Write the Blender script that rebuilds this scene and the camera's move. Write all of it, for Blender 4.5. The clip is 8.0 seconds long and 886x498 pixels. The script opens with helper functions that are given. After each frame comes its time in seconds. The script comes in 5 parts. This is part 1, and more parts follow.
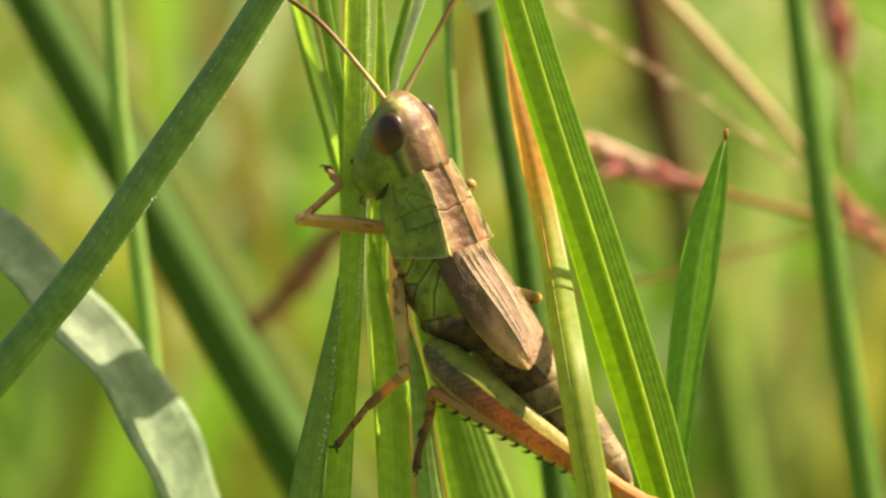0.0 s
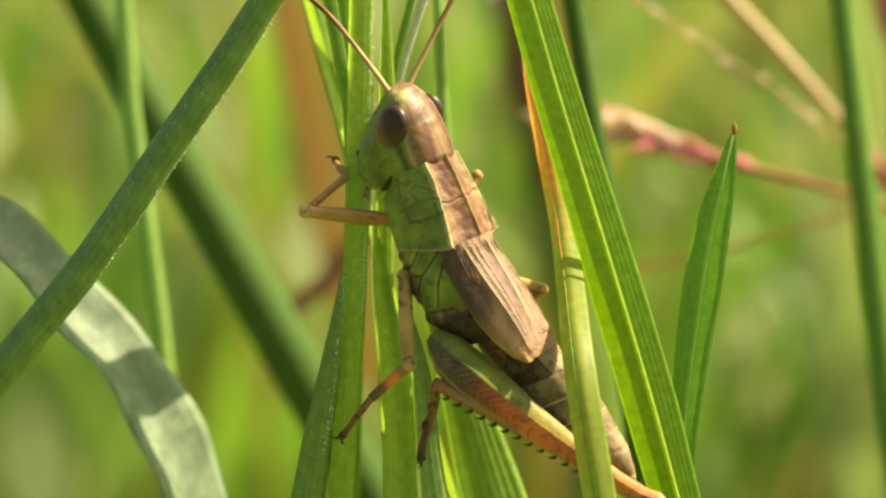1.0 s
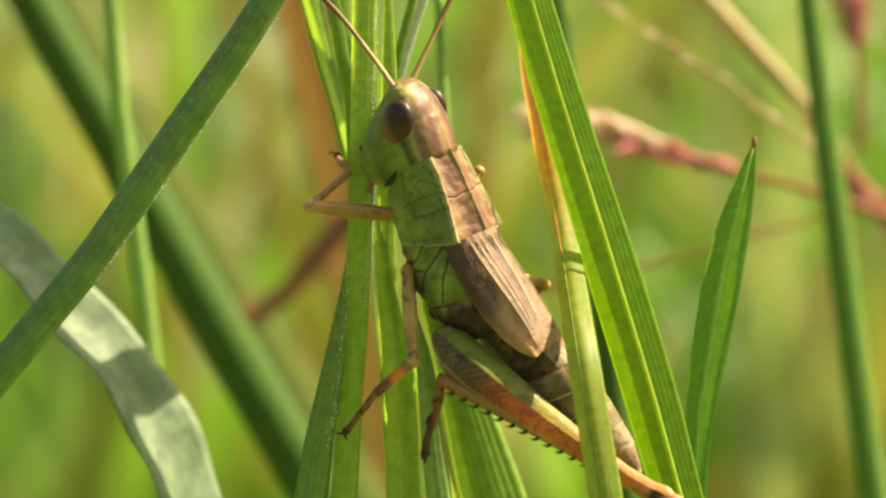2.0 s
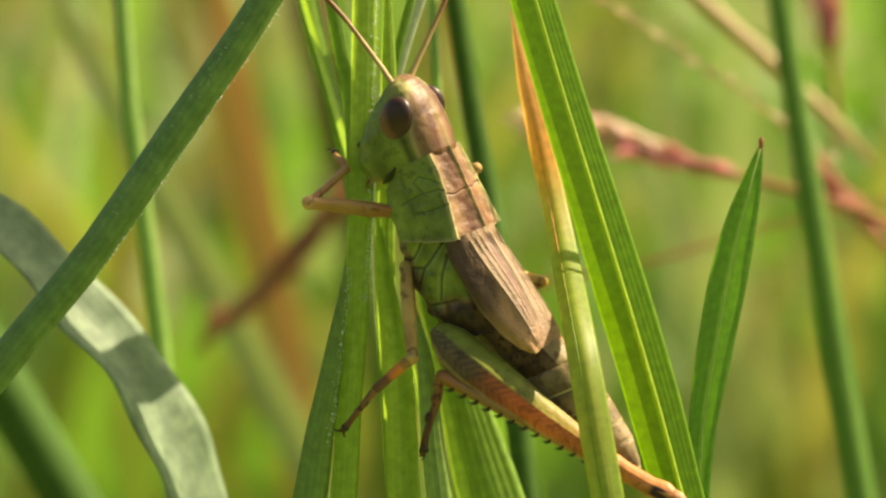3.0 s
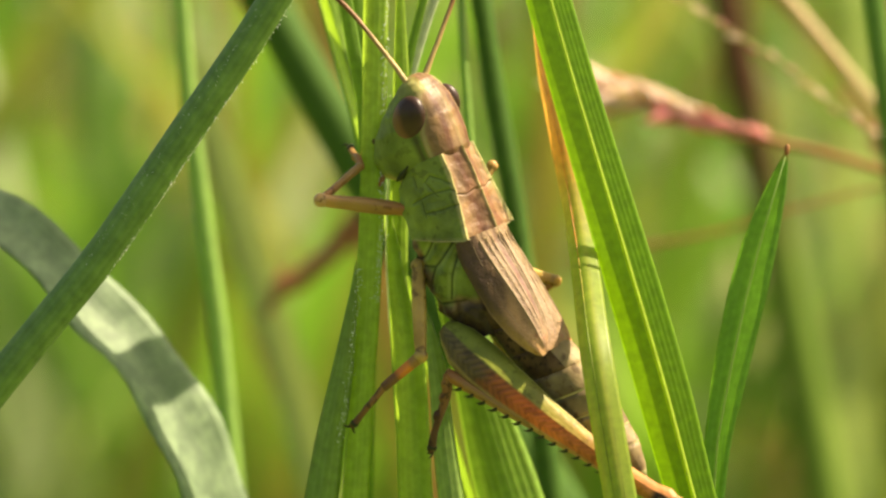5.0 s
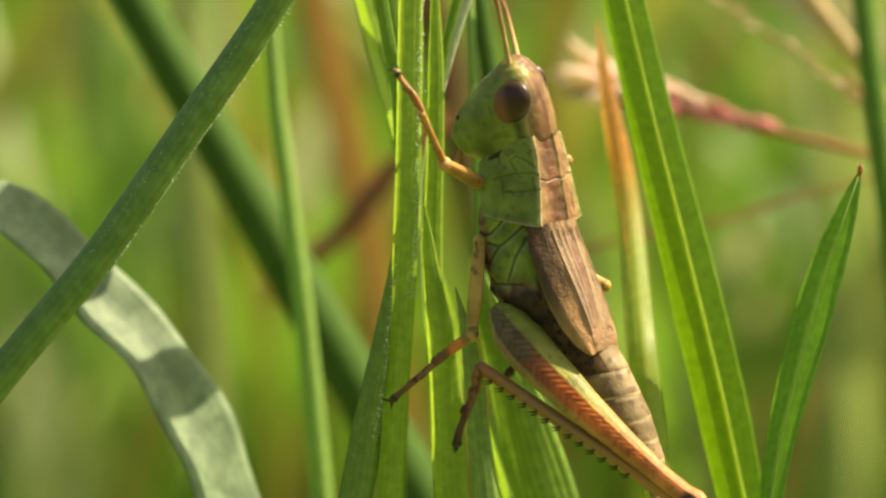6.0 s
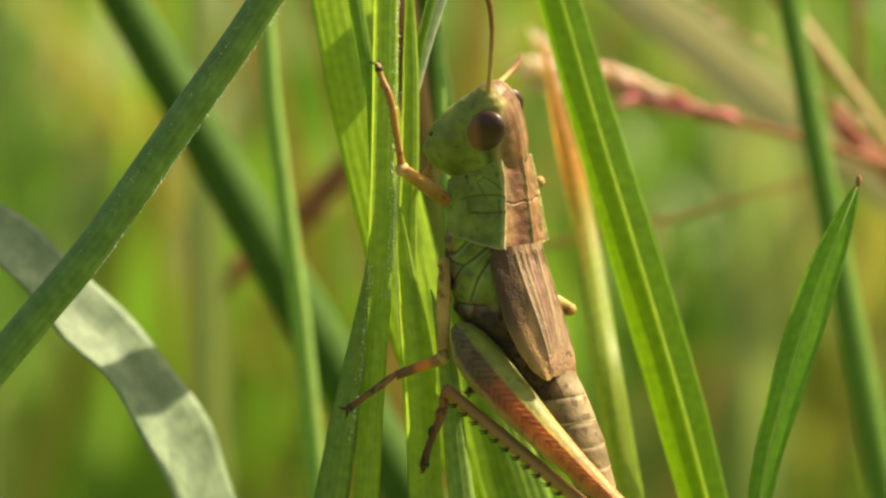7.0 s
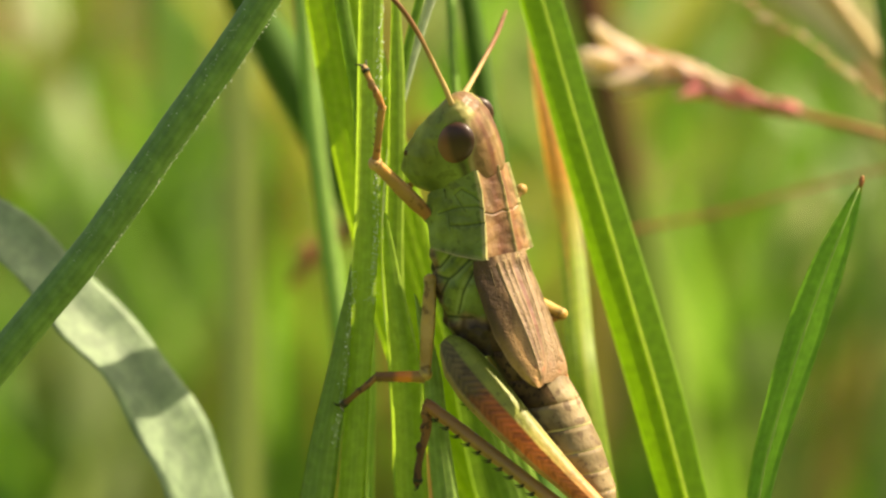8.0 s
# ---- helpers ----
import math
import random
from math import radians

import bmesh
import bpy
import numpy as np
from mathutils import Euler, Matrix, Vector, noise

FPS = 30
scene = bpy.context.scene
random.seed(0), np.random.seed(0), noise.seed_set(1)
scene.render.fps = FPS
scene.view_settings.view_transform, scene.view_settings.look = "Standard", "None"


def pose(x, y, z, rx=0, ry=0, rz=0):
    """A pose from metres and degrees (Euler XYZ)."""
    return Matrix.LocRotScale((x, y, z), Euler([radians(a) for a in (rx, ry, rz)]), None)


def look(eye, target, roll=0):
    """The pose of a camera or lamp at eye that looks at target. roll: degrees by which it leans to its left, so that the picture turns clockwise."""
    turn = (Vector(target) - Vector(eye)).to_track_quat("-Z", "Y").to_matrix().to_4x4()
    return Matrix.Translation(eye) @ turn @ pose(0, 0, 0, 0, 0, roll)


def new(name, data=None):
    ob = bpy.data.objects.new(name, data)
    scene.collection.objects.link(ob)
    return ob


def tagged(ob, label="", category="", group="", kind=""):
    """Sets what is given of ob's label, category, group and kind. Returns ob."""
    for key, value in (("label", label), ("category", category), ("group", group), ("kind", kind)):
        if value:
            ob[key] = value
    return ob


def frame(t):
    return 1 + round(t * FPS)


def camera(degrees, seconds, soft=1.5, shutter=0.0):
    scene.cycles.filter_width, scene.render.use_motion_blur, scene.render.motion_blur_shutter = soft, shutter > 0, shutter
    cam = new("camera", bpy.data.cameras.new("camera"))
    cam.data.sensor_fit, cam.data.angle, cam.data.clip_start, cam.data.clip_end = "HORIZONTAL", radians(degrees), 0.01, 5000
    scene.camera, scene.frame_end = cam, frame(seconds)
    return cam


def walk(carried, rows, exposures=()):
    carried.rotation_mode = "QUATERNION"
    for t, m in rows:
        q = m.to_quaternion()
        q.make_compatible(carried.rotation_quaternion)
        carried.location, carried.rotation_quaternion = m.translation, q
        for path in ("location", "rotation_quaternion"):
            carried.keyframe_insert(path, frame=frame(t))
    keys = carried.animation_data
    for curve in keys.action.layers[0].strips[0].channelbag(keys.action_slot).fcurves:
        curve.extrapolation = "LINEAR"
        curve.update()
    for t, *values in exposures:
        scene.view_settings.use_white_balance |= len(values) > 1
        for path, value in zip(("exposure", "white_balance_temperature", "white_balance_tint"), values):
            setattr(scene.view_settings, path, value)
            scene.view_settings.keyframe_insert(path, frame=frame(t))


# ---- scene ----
MM = 0.001
TILT = 5.0          # the camera looks down on the grass by this angle
HEIGHT = 0.12        # height of the insect above the soil
S = pose(0, 0, HEIGHT, -TILT)   # the insect's own frame: x right, y away, z up, in metres

# ---- camera ----
cam = camera(14.0, 8.0, soft=2.4)
cam.data.dof.use_dof = True
cam.data.dof.focus_distance = 0.1595
cam.data.dof.aperture_fstop = 36.0
cam.data.dof.aperture_blades = 7
# seconds, sideways and upward shift in mm, pitch, yaw
PATH = [
    (0, 0.00, 0.00, 0.000, 0.000),
    (0.5, 4.23, 1.29, -0.541, 1.522),
    (1, 7.35, 2.76, -1.113, 2.693),
    (1.5, 7.81, 3.22, -1.259, 2.920),
    (1.7, 5.05, 2.30, -0.957, 1.935),
    (2.8, -2.30, 0.18, -0.317, -0.697),
    (3, -2.94, 0.00, -0.260, -0.936),
    (3.5, -0.92, -2.76, 0.718, -0.230),
    (4, -0.92, -2.76, 0.718, -0.392),
    (4.5, 4.41, 0.00, -0.323, 1.597),
    (5, 5.70, 5.70, -2.299, 2.335),
    (5.2, 6.89, 7.17, -2.879, 3.184),
    (6.3, 5.51, 7.81, -3.109, 2.243),
    (6.5, 5.05, 10.11, -3.928, 2.168),
    (7, 0.00, 8.27, -3.273, 0.197),
    (7.5, 2.57, 7.17, -2.852, 0.939),
    (8, 10.84, 9.92, -3.836, 4.020)]
walk(cam, [(t, S @ pose(x * MM, -0.16, z * MM, 90 + p, 0, yaw)) for t, x, z, p, yaw in PATH], [(0, 1.28, 7900, 12), (1.5, 1.31, 7900, 12), (2.8, 1.14, 7900, 12), (3.5, 1.12, 7900, 12), (4, 1.1, 7900, 12), (4.5, 1.17, 7900, 12), (5, 1.29, 7900, 12), (6.5, 1.0, 7900, 12), (7.5, 1.24, 7900, 12), (8, 1.26, 7900, 12)])

# ---- light ----
SUN_DIR = (S.to_3x3() @ Vector((0.62, 0.08, 0.78))).normalized()
world = bpy.data.worlds.new("sky")
scene.world = world
world.use_nodes = True
wn = world.node_tree.nodes
sky = wn.new("ShaderNodeTexSky")
sky.sky_type, sky.sun_disc = "NISHITA", False
sky.dust_density, sky.ozone_density = 4.0, 0.6
sky.sun_elevation = math.asin(SUN_DIR.z)
sky.sun_rotation = math.atan2(SUN_DIR.x, SUN_DIR.y)
world.node_tree.links.new(sky.outputs[0], wn["Background"].inputs[0])
wn["Background"].inputs[1].default_value = 0.083
sun_data = bpy.data.lights.new("sun", "SUN")
sun_data.energy, sun_data.angle, sun_data.color = 5.0, radians(0.5), (1.0, 0.92, 0.76)
sun = new("sun", sun_data)
sun.matrix_basis = look(SUN_DIR * 2, (0, 0, 0))


# ---- materials ----
def nodes_of(name):
    m = bpy.data.materials.new(name)
    m.use_nodes = True
    return m, m.node_tree.nodes, m.node_tree.links


def ramp(n, stops):
    r = n.new("ShaderNodeValToRGB")
    e = r.color_ramp.elements
    while len(e) < len(stops):
        e.new(0.5)
    for k, (p, c) in zip(e, stops):
        k.position, k.color = p, (*c, 1)
    return r


def sheen_noise(n, l, scale, detail=4.0, stretch=None):
    tc = n.new("ShaderNodeTexCoord")
    t = n.new("ShaderNodeTexNoise")
    t.inputs["Scale"].default_value, t.inputs["Detail"].default_value = scale, detail
    if stretch:
        mp = n.new("ShaderNodeMapping")
        mp.inputs["Scale"].default_value = stretch
        l.new(tc.outputs["Object"], mp.inputs[0])
        l.new(mp.outputs[0], t.inputs["Vector"])
    else:
        l.new(tc.outputs["Object"], t.inputs["Vector"])
    return t


def mixed(n, l, a, b, fac, mode="MIX"):
    x = n.new("ShaderNodeMix")
    x.data_type, x.blend_type = "RGBA", mode
    for i, v in ((0, fac), (6, a), (7, b)):
        if hasattr(v, "is_output"):
            l.new(v, x.inputs[i])
        else:
            x.inputs[i].default_value = v if i == 0 else (*v, 1)
    return x.outputs[2]


def mathed(n, l, op, a, b=None, c=None):
    x = n.new("ShaderNodeMath")
    x.operation = op
    for i, v in enumerate((a, b, c)):
        if v is None:
            continue
        if hasattr(v, "is_output"):
            l.new(v, x.inputs[i])
        else:
            x.inputs[i].default_value = v
    return x.outputs[0]


def leaf_material(name, along, stripe, stripes=9, through_light=0.45, rough=0.42, rib=None, rib_at=0.5, bloom=0.0, sheen=0.4, veins=0.35, blotch=0.0):
    """Grass tissue: colours along the blade, fine parallel veins, a pale midrib, light that shines through."""
    m, n, l = nodes_of(name)
    uv = n.new("ShaderNodeUVMap")
    sep = n.new("ShaderNodeSeparateXYZ")
    l.new(uv.outputs[0], sep.inputs[0])
    base = ramp(n, along)
    big = sheen_noise(n, l, 260.0)
    fine = sheen_noise(n, l, 2400.0, 6.0)
    wob = mathed(n, l, "MULTIPLY_ADD", big.outputs[0], 0.12, sep.outputs[1])
    l.new(mathed(n, l, "SUBTRACT", wob, 0.06), base.inputs[0])
    s = mathed(n, l, "SINE", mathed(n, l, "MULTIPLY", sep.outputs[0], stripes * 2 * math.pi))
    s01 = mathed(n, l, "MULTIPLY_ADD", s, 0.5, 0.5)
    sharp = mathed(n, l, "POWER", s01, 2.5)
    amount = mathed(n, l, "MULTIPLY", sharp, veins)
    col = mixed(n, l, base.outputs[0], stripe, amount)
    fr = ramp(n, [(0.35, (0.72, 0.72, 0.66)), (0.7, (1.12, 1.1, 1.0))])
    l.new(fine.outputs[0], fr.inputs[0])
    col = mixed(n, l, col, fr.outputs[0], 0.7, "MULTIPLY")
    if rib:
        d = mathed(n, l, "ABSOLUTE", mathed(n, l, "SUBTRACT", sep.outputs[0], rib_at))
        k = mathed(n, l, "SUBTRACT", 1.0, mathed(n, l, "MULTIPLY", d, 15.0))
        col = mixed(n, l, col, rib, mathed(n, l, "MAXIMUM", k, 0.0))
    if blotch:
        spot = sheen_noise(n, l, 900.0, 3.0)
        br = ramp(n, [(0.38, (0.7, 0.76, 0.66)), (0.62, (1.2, 1.18, 1.12))])
        l.new(spot.outputs[0], br.inputs[0])
        col = mixed(n, l, col, br.outputs[0], blotch, "MULTIPLY")
    if bloom:
        col = mixed(n, l, col, (0.5, 0.56, 0.46), bloom)
    p = n["Principled BSDF"]
    l.new(col, p.inputs["Base Color"])
    p.inputs["Roughness"].default_value = rough
    p.inputs["Specular IOR Level"].default_value = sheen
    bump = n.new("ShaderNodeBump")
    bump.inputs["Strength"].default_value, bump.inputs["Distance"].default_value = 0.08 + 0.6 * veins, 0.00008
    l.new(mathed(n, l, "ADD", mathed(n, l, "MULTIPLY", s01, 0.7), mathed(n, l, "MULTIPLY", fine.outputs[0], 0.6)), bump.inputs["Height"])
    l.new(bump.outputs[0], p.inputs["Normal"])
    tr = n.new("ShaderNodeBsdfTranslucent")
    l.new(mixed(n, l, col, (1.35, 1.4, 0.85), 1.0, "MULTIPLY"), tr.inputs[0])
    mx = n.new("ShaderNodeMixShader")
    mx.inputs[0].default_value = through_light
    l.new(p.outputs[0], mx.inputs[1])
    l.new(tr.outputs[0], mx.inputs[2])
    l.new(mx.outputs[0], n["Material Output"].inputs[0])
    return m


def plain_leaf(name, a, b, scale=18.0, through_light=0.4):
    """Grass further off: its colour changes from blade to blade."""
    m, n, l = nodes_of(name)
    g = n.new("ShaderNodeNewGeometry")
    t = sheen_noise(n, l, scale)
    f = mathed(n, l, "ADD", mathed(n, l, "MULTIPLY", g.outputs["Random Per Island"], 0.6), mathed(n, l, "MULTIPLY", t.outputs[0], 0.5))
    col = mixed(n, l, a, b, f)
    p = n["Principled BSDF"]
    l.new(col, p.inputs["Base Color"])
    p.inputs["Roughness"].default_value = 0.5
    tr = n.new("ShaderNodeBsdfTranslucent")
    l.new(mixed(n, l, col, (1.3, 1.38, 0.85), 1.0, "MULTIPLY"), tr.inputs[0])
    mx = n.new("ShaderNodeMixShader")
    mx.inputs[0].default_value = through_light
    l.new(p.outputs[0], mx.inputs[1])
    l.new(tr.outputs[0], mx.inputs[2])
    l.new(mx.outputs[0], n["Material Output"].inputs[0])
    return m


def shell(name, a, b, scale=900.0, rough=0.4, spots=None, spot_level=0.62, along=None, axis=0, span=(0, 1), sub=0.0, bump=0.35, stretch=None, gloss=0.22):
    """Insect cuticle: two mottled colours, dark specks, a change of colour along one axis, fine pitting."""
    m, n, l = nodes_of(name)
    big = sheen_noise(n, l, scale, 5.0, stretch)
    fine = sheen_noise(n, l, scale * 4, 4.0)
    r = ramp(n, [(0.35, a), (0.68, b)])
    l.new(big.outputs[0], r.inputs[0])
    col = r.outputs[0]
    if along:
        tc = n.new("ShaderNodeTexCoord")
        sep = n.new("ShaderNodeSeparateXYZ")
        l.new(tc.outputs["Object"], sep.inputs[0])
        mr = n.new("ShaderNodeMapRange")
        mr.inputs[1].default_value, mr.inputs[2].default_value = span[0] * MM, span[1] * MM
        l.new(sep.outputs[axis], mr.inputs[0])
        wob = mathed(n, l, "ADD", mr.outputs[0], mathed(n, l, "MULTIPLY_ADD", big.outputs[0], 0.16, -0.08))
        ar = ramp(n, along)
        l.new(wob, ar.inputs[0])
        col = mixed(n, l, ar.outputs[0], col, 0.3)
    if spots:
        sp = sheen_noise(n, l, scale * 3.1, 2.0)
        sr = ramp(n, [(spot_level, (0, 0, 0)), (spot_level + 0.06, (1, 1, 1))])
        l.new(sp.outputs[0], sr.inputs[0])
        col = mixed(n, l, col, spots, mathed(n, l, "MULTIPLY", sr.outputs[0], 0.75))
    p = n["Principled BSDF"]
    l.new(col, p.inputs["Base Color"])
    p.inputs["Roughness"].default_value, p.inputs["Specular IOR Level"].default_value = rough, gloss
    if sub:
        p.inputs["Subsurface Weight"].default_value = sub
        p.inputs["Subsurface Radius"].default_value = (0.0006, 0.0005, 0.0002)
        p.inputs["Subsurface Scale"].default_value = 1.0
    bp = n.new("ShaderNodeBump")
    bp.inputs["Strength"].default_value, bp.inputs["Distance"].default_value = bump, 0.00006
    l.new(fine.outputs[0], bp.inputs["Height"])
    l.new(bp.outputs[0], p.inputs["Normal"])
    return m


def skin(name, scale=900.0, rough=0.45, mottle=0.3, specks=0.3, bump=0.4, sub=0.0, stretch=None):
    """Insect cuticle whose pigment is stored on the mesh; mottling, dark specks and fine pitting come on top."""
    m, n, l = nodes_of(name)
    at = n.new("ShaderNodeAttribute")
    at.attribute_name = "pigment"
    big = sheen_noise(n, l, scale, 5.0, stretch)
    fine = sheen_noise(n, l, scale * 4, 4.0)
    lo, hi = 1 - mottle, 1 + mottle
    r = ramp(n, [(0.35, (lo, lo, lo)), (0.66, (hi, hi, hi))])
    l.new(big.outputs[0], r.inputs[0])
    col = mixed(n, l, at.outputs["Color"], r.outputs[0], 1.0, "MULTIPLY")
    dot = sheen_noise(n, l, scale * 2.7, 2.0)
    dr = ramp(n, [(0.58, (1, 1, 1)), (0.66, (0.35, 0.3, 0.25))])
    l.new(dot.outputs[0], dr.inputs[0])
    col = mixed(n, l, col, dr.outputs[0], specks, "MULTIPLY")
    p = n["Principled BSDF"]
    l.new(col, p.inputs["Base Color"])
    p.inputs["Roughness"].default_value = rough
    p.inputs["Specular IOR Level"].default_value = 0.3
    if sub:
        p.inputs["Subsurface Weight"].default_value = sub
        p.inputs["Subsurface Radius"].default_value = (0.0006, 0.0005, 0.0002)
        p.inputs["Subsurface Scale"].default_value = 1.0
    bp = n.new("ShaderNodeBump")
    bp.inputs["Strength"].default_value, bp.inputs["Distance"].default_value = bump, 0.00006
    l.new(mathed(n, l, "ADD", fine.outputs[0], big.outputs[0]), bp.inputs["Height"])
    l.new(bp.outputs[0], p.inputs["Normal"])
    return m


M_SKIN = skin("cuticle", 800, 0.52, 0.36, 0.5, 0.85, 0.06)
M_SKIN_FACE = skin("face_cuticle", 700, 0.48, 0.3, 0.4, 0.65, 0.12)
M_SKIN_WING = skin("wing_membrane", 2400, 0.5, 0.14, 0.3, 0.8, 0.04, (0.55, 1, 1))
M_SKIN_LEG = skin("leg_cuticle", 900, 0.5, 0.22, 0.45, 0.5, 0.15)
M_BLADE = leaf_material("grass_blade", [(0, (0.28, 0.42, 0.06)), (1, (0.32, 0.47, 0.075))], (0.38, 0.52, 0.1), 5, 0.58, veins=0.3)
M_BLADE_DARK = leaf_material("grass_blade_dark", [(0, (0.12, 0.24, 0.03)), (1, (0.17, 0.30, 0.045))], (0.20, 0.34, 0.06), 6, 0.5)
M_BLADE_WIDE = leaf_material("wide_blade", [(0, (0.25, 0.43, 0.02)), (1, (0.26, 0.44, 0.022))], (0.40, 0.54, 0.06), 7, 0.42)
M_BLADE_UNDER = leaf_material("shaded_blade", [(0, (0.16, 0.29, 0.04)), (1, (0.18, 0.31, 0.045))], (0.27, 0.40, 0.07), 8, 0.3, veins=0.5)
M_BLADE_PALE = leaf_material("pale_blade", [(0, (0.19, 0.31, 0.075)), (1, (0.22, 0.34, 0.09))], (0.30, 0.42, 0.14), 4, 0.32)
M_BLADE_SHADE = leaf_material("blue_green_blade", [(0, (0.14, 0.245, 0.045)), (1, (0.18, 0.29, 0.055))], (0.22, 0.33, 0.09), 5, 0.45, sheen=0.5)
M_BIG = leaf_material("ribbed_blade", [(0, (0.17, 0.33, 0.016)), (1, (0.18, 0.35, 0.018))], (0.21, 0.39, 0.025), 11, 0.42, 0.42, (0.36, 0.50, 0.06), 0.55, veins=0.12)
M_RIB = leaf_material("midrib", [(0, (0.36, 0.50, 0.05)), (1, (0.38, 0.52, 0.055))], (0.44, 0.58, 0.07), 2, 0.45)
M_ORANGE = leaf_material("withering_blade", [(0, (0.24, 0.35, 0.045)), (0.5, (0.27, 0.37, 0.05)), (0.6, (0.46, 0.40, 0.08)), (0.69, (0.74, 0.34, 0.08)), (1, (0.74, 0.38, 0.2))], (0.45, 0.37, 0.09), 2, 0.5, veins=0.2)
M_SMALL = leaf_material("small_leaf", [(0, (0.10, 0.245, 0.028)), (0.95, (0.115, 0.27, 0.032)), (1, (0.45, 0.28, 0.10))], (0.14, 0.31, 0.05), 5, 0.55, 0.5, (0.2, 0.38, 0.07), 0.5)
M_BROAD = leaf_material("bloomed_leaf", [(0, (0.138, 0.219, 0.125)), (0.3, (0.163, 0.244, 0.15)), (0.6, (0.131, 0.206, 0.119)), (1, (0.15, 0.231, 0.144))], (0.15, 0.225, 0.138), 9, 0.3, 0.6, None, 0.5, 0.1, veins=0.05, blotch=1.0)
M_STEM = leaf_material("round_stem", [(0, (0.112, 0.231, 0.05)), (1, (0.125, 0.244, 0.05))], (0.169, 0.294, 0.0875), 13, 0.05, 0.55, sheen=0.3, veins=0.35, blotch=0.6)
M_STEM_DARK = leaf_material("dark_stem", [(0, (0.0517, 0.127, 0.0207)), (1, (0.0575, 0.132, 0.0207))], (0.0805, 0.172, 0.0345), 6, 0.15, 0.7, sheen=0.15)
M_STEM_MID = leaf_material("green_stem", [(0, (0.112, 0.247, 0.045)), (1, (0.128, 0.262, 0.045))], (0.165, 0.315, 0.0675), 6, 0.2, 0.6, sheen=0.2)
M_STALK = leaf_material("pale_stalk", [(0, (0.228, 0.396, 0.096)), (1, (0.24, 0.408, 0.096))], (0.288, 0.456, 0.132), 5, 0.3, 0.55)
M_WHITE = leaf_material("silvery_blade", [(0, (0.45, 0.52, 0.36)), (1, (0.5, 0.56, 0.42))], (0.6, 0.66, 0.52), 5, 0.35, 0.35)
M_FAR_PALE = leaf_material("faded_blade", [(0, (0.28, 0.34, 0.12)), (1, (0.30, 0.36, 0.14))], (0.36, 0.42, 0.19), 4, 0.4, 0.5)
M_STALK_DRY = leaf_material("drying_stalk", [(0, (0.34, 0.33, 0.1)), (1, (0.40, 0.30, 0.11))], (0.46, 0.40, 0.16), 4, 0.25, 0.55)
M_STRAW = leaf_material("straw", [(0, (0.50, 0.38, 0.17)), (1, (0.52, 0.40, 0.20))], (0.60, 0.48, 0.26), 4, 0.2, 0.5)
M_RUST = leaf_material("rusty_stalk", [(0, (0.36, 0.17, 0.07)), (1, (0.38, 0.16, 0.08))], (0.42, 0.24, 0.12), 4, 0.3, 0.6, sheen=0.2)
M_PINK = leaf_material("pink_spikelet", [(0, (0.58, 0.28, 0.27)), (0.5, (0.62, 0.19, 0.2)), (1, (0.68, 0.44, 0.38))], (0.72, 0.46, 0.42), 4, 0.4, 0.6, sheen=0.2)
M_PINK_PALE = leaf_material("pale_spikelet", [(0, (0.62, 0.44, 0.40)), (0.5, (0.72, 0.57, 0.52)), (1, (0.78, 0.68, 0.60))], (0.82, 0.7, 0.64), 4, 0.45, 0.5, sheen=0.3)
M_DRY_BLADE = leaf_material("dry_blade", [(0, (0.42, 0.38, 0.24)), (1, (0.48, 0.42, 0.29))], (0.54, 0.48, 0.34), 5, 0.45, 0.55)
M_WITHERED = leaf_material("withered_stalk", [(0, (0.12, 0.22, 0.035)), (0.76, (0.13, 0.23, 0.035)), (0.86, (0.095, 0.045, 0.02)), (1, (0.10, 0.046, 0.021))], (0.12, 0.065, 0.03), 4, 0.1, 0.7, sheen=0.1)
M_DYING = leaf_material("dying_blade", [(0, (0.36, 0.20, 0.07)), (0.5, (0.46, 0.23, 0.07)), (1, (0.42, 0.20, 0.07))], (0.5, 0.3, 0.12), 4, 0.45)
M_YELLOWED = leaf_material("yellowed_blade", [(0, (0.34, 0.26, 0.05)), (1, (0.40, 0.25, 0.06))], (0.42, 0.34, 0.10), 5, 0.45)
M_DEW = shell("wax_beads", (0.75, 0.82, 0.62), (0.9, 0.92, 0.8), rough=0.12, gloss=0.5)

M_H_PALE = shell("pale_keel", (0.31, 0.28, 0.11), (0.41, 0.36, 0.18), 1500, 0.45)
M_H_DARK = shell("dark_groove", (0.02, 0.024, 0.008), (0.04, 0.045, 0.012), 1500, 0.5)
M_H_BELLY = shell("abdomen_rings", (0.14, 0.10, 0.045), (0.31, 0.235, 0.12), 800, 0.55, (0.10, 0.06, 0.03), 0.57, sub=0.1, bump=0.8)
M_H_SIDE = shell("abdomen_side", (0.05, 0.025, 0.009), (0.13, 0.075, 0.028), 1400, 0.6, (0.015, 0.008, 0.004), 0.55)
M_H_EYE = shell("eye", (0.06, 0.026, 0.012), (0.11, 0.05, 0.025), 700, 0.42, along=[(0, (0.27, 0.14, 0.055)), (0.42, (0.20, 0.085, 0.035)), (0.58, (0.035, 0.015, 0.008)), (1, (0.02, 0.009, 0.005))], axis=2, span=(-0.4, 1.7), bump=0.06, gloss=0.4)
M_H_VEIN = shell("vein", (0.20, 0.135, 0.065), (0.36, 0.27, 0.14), 1500, 0.45)
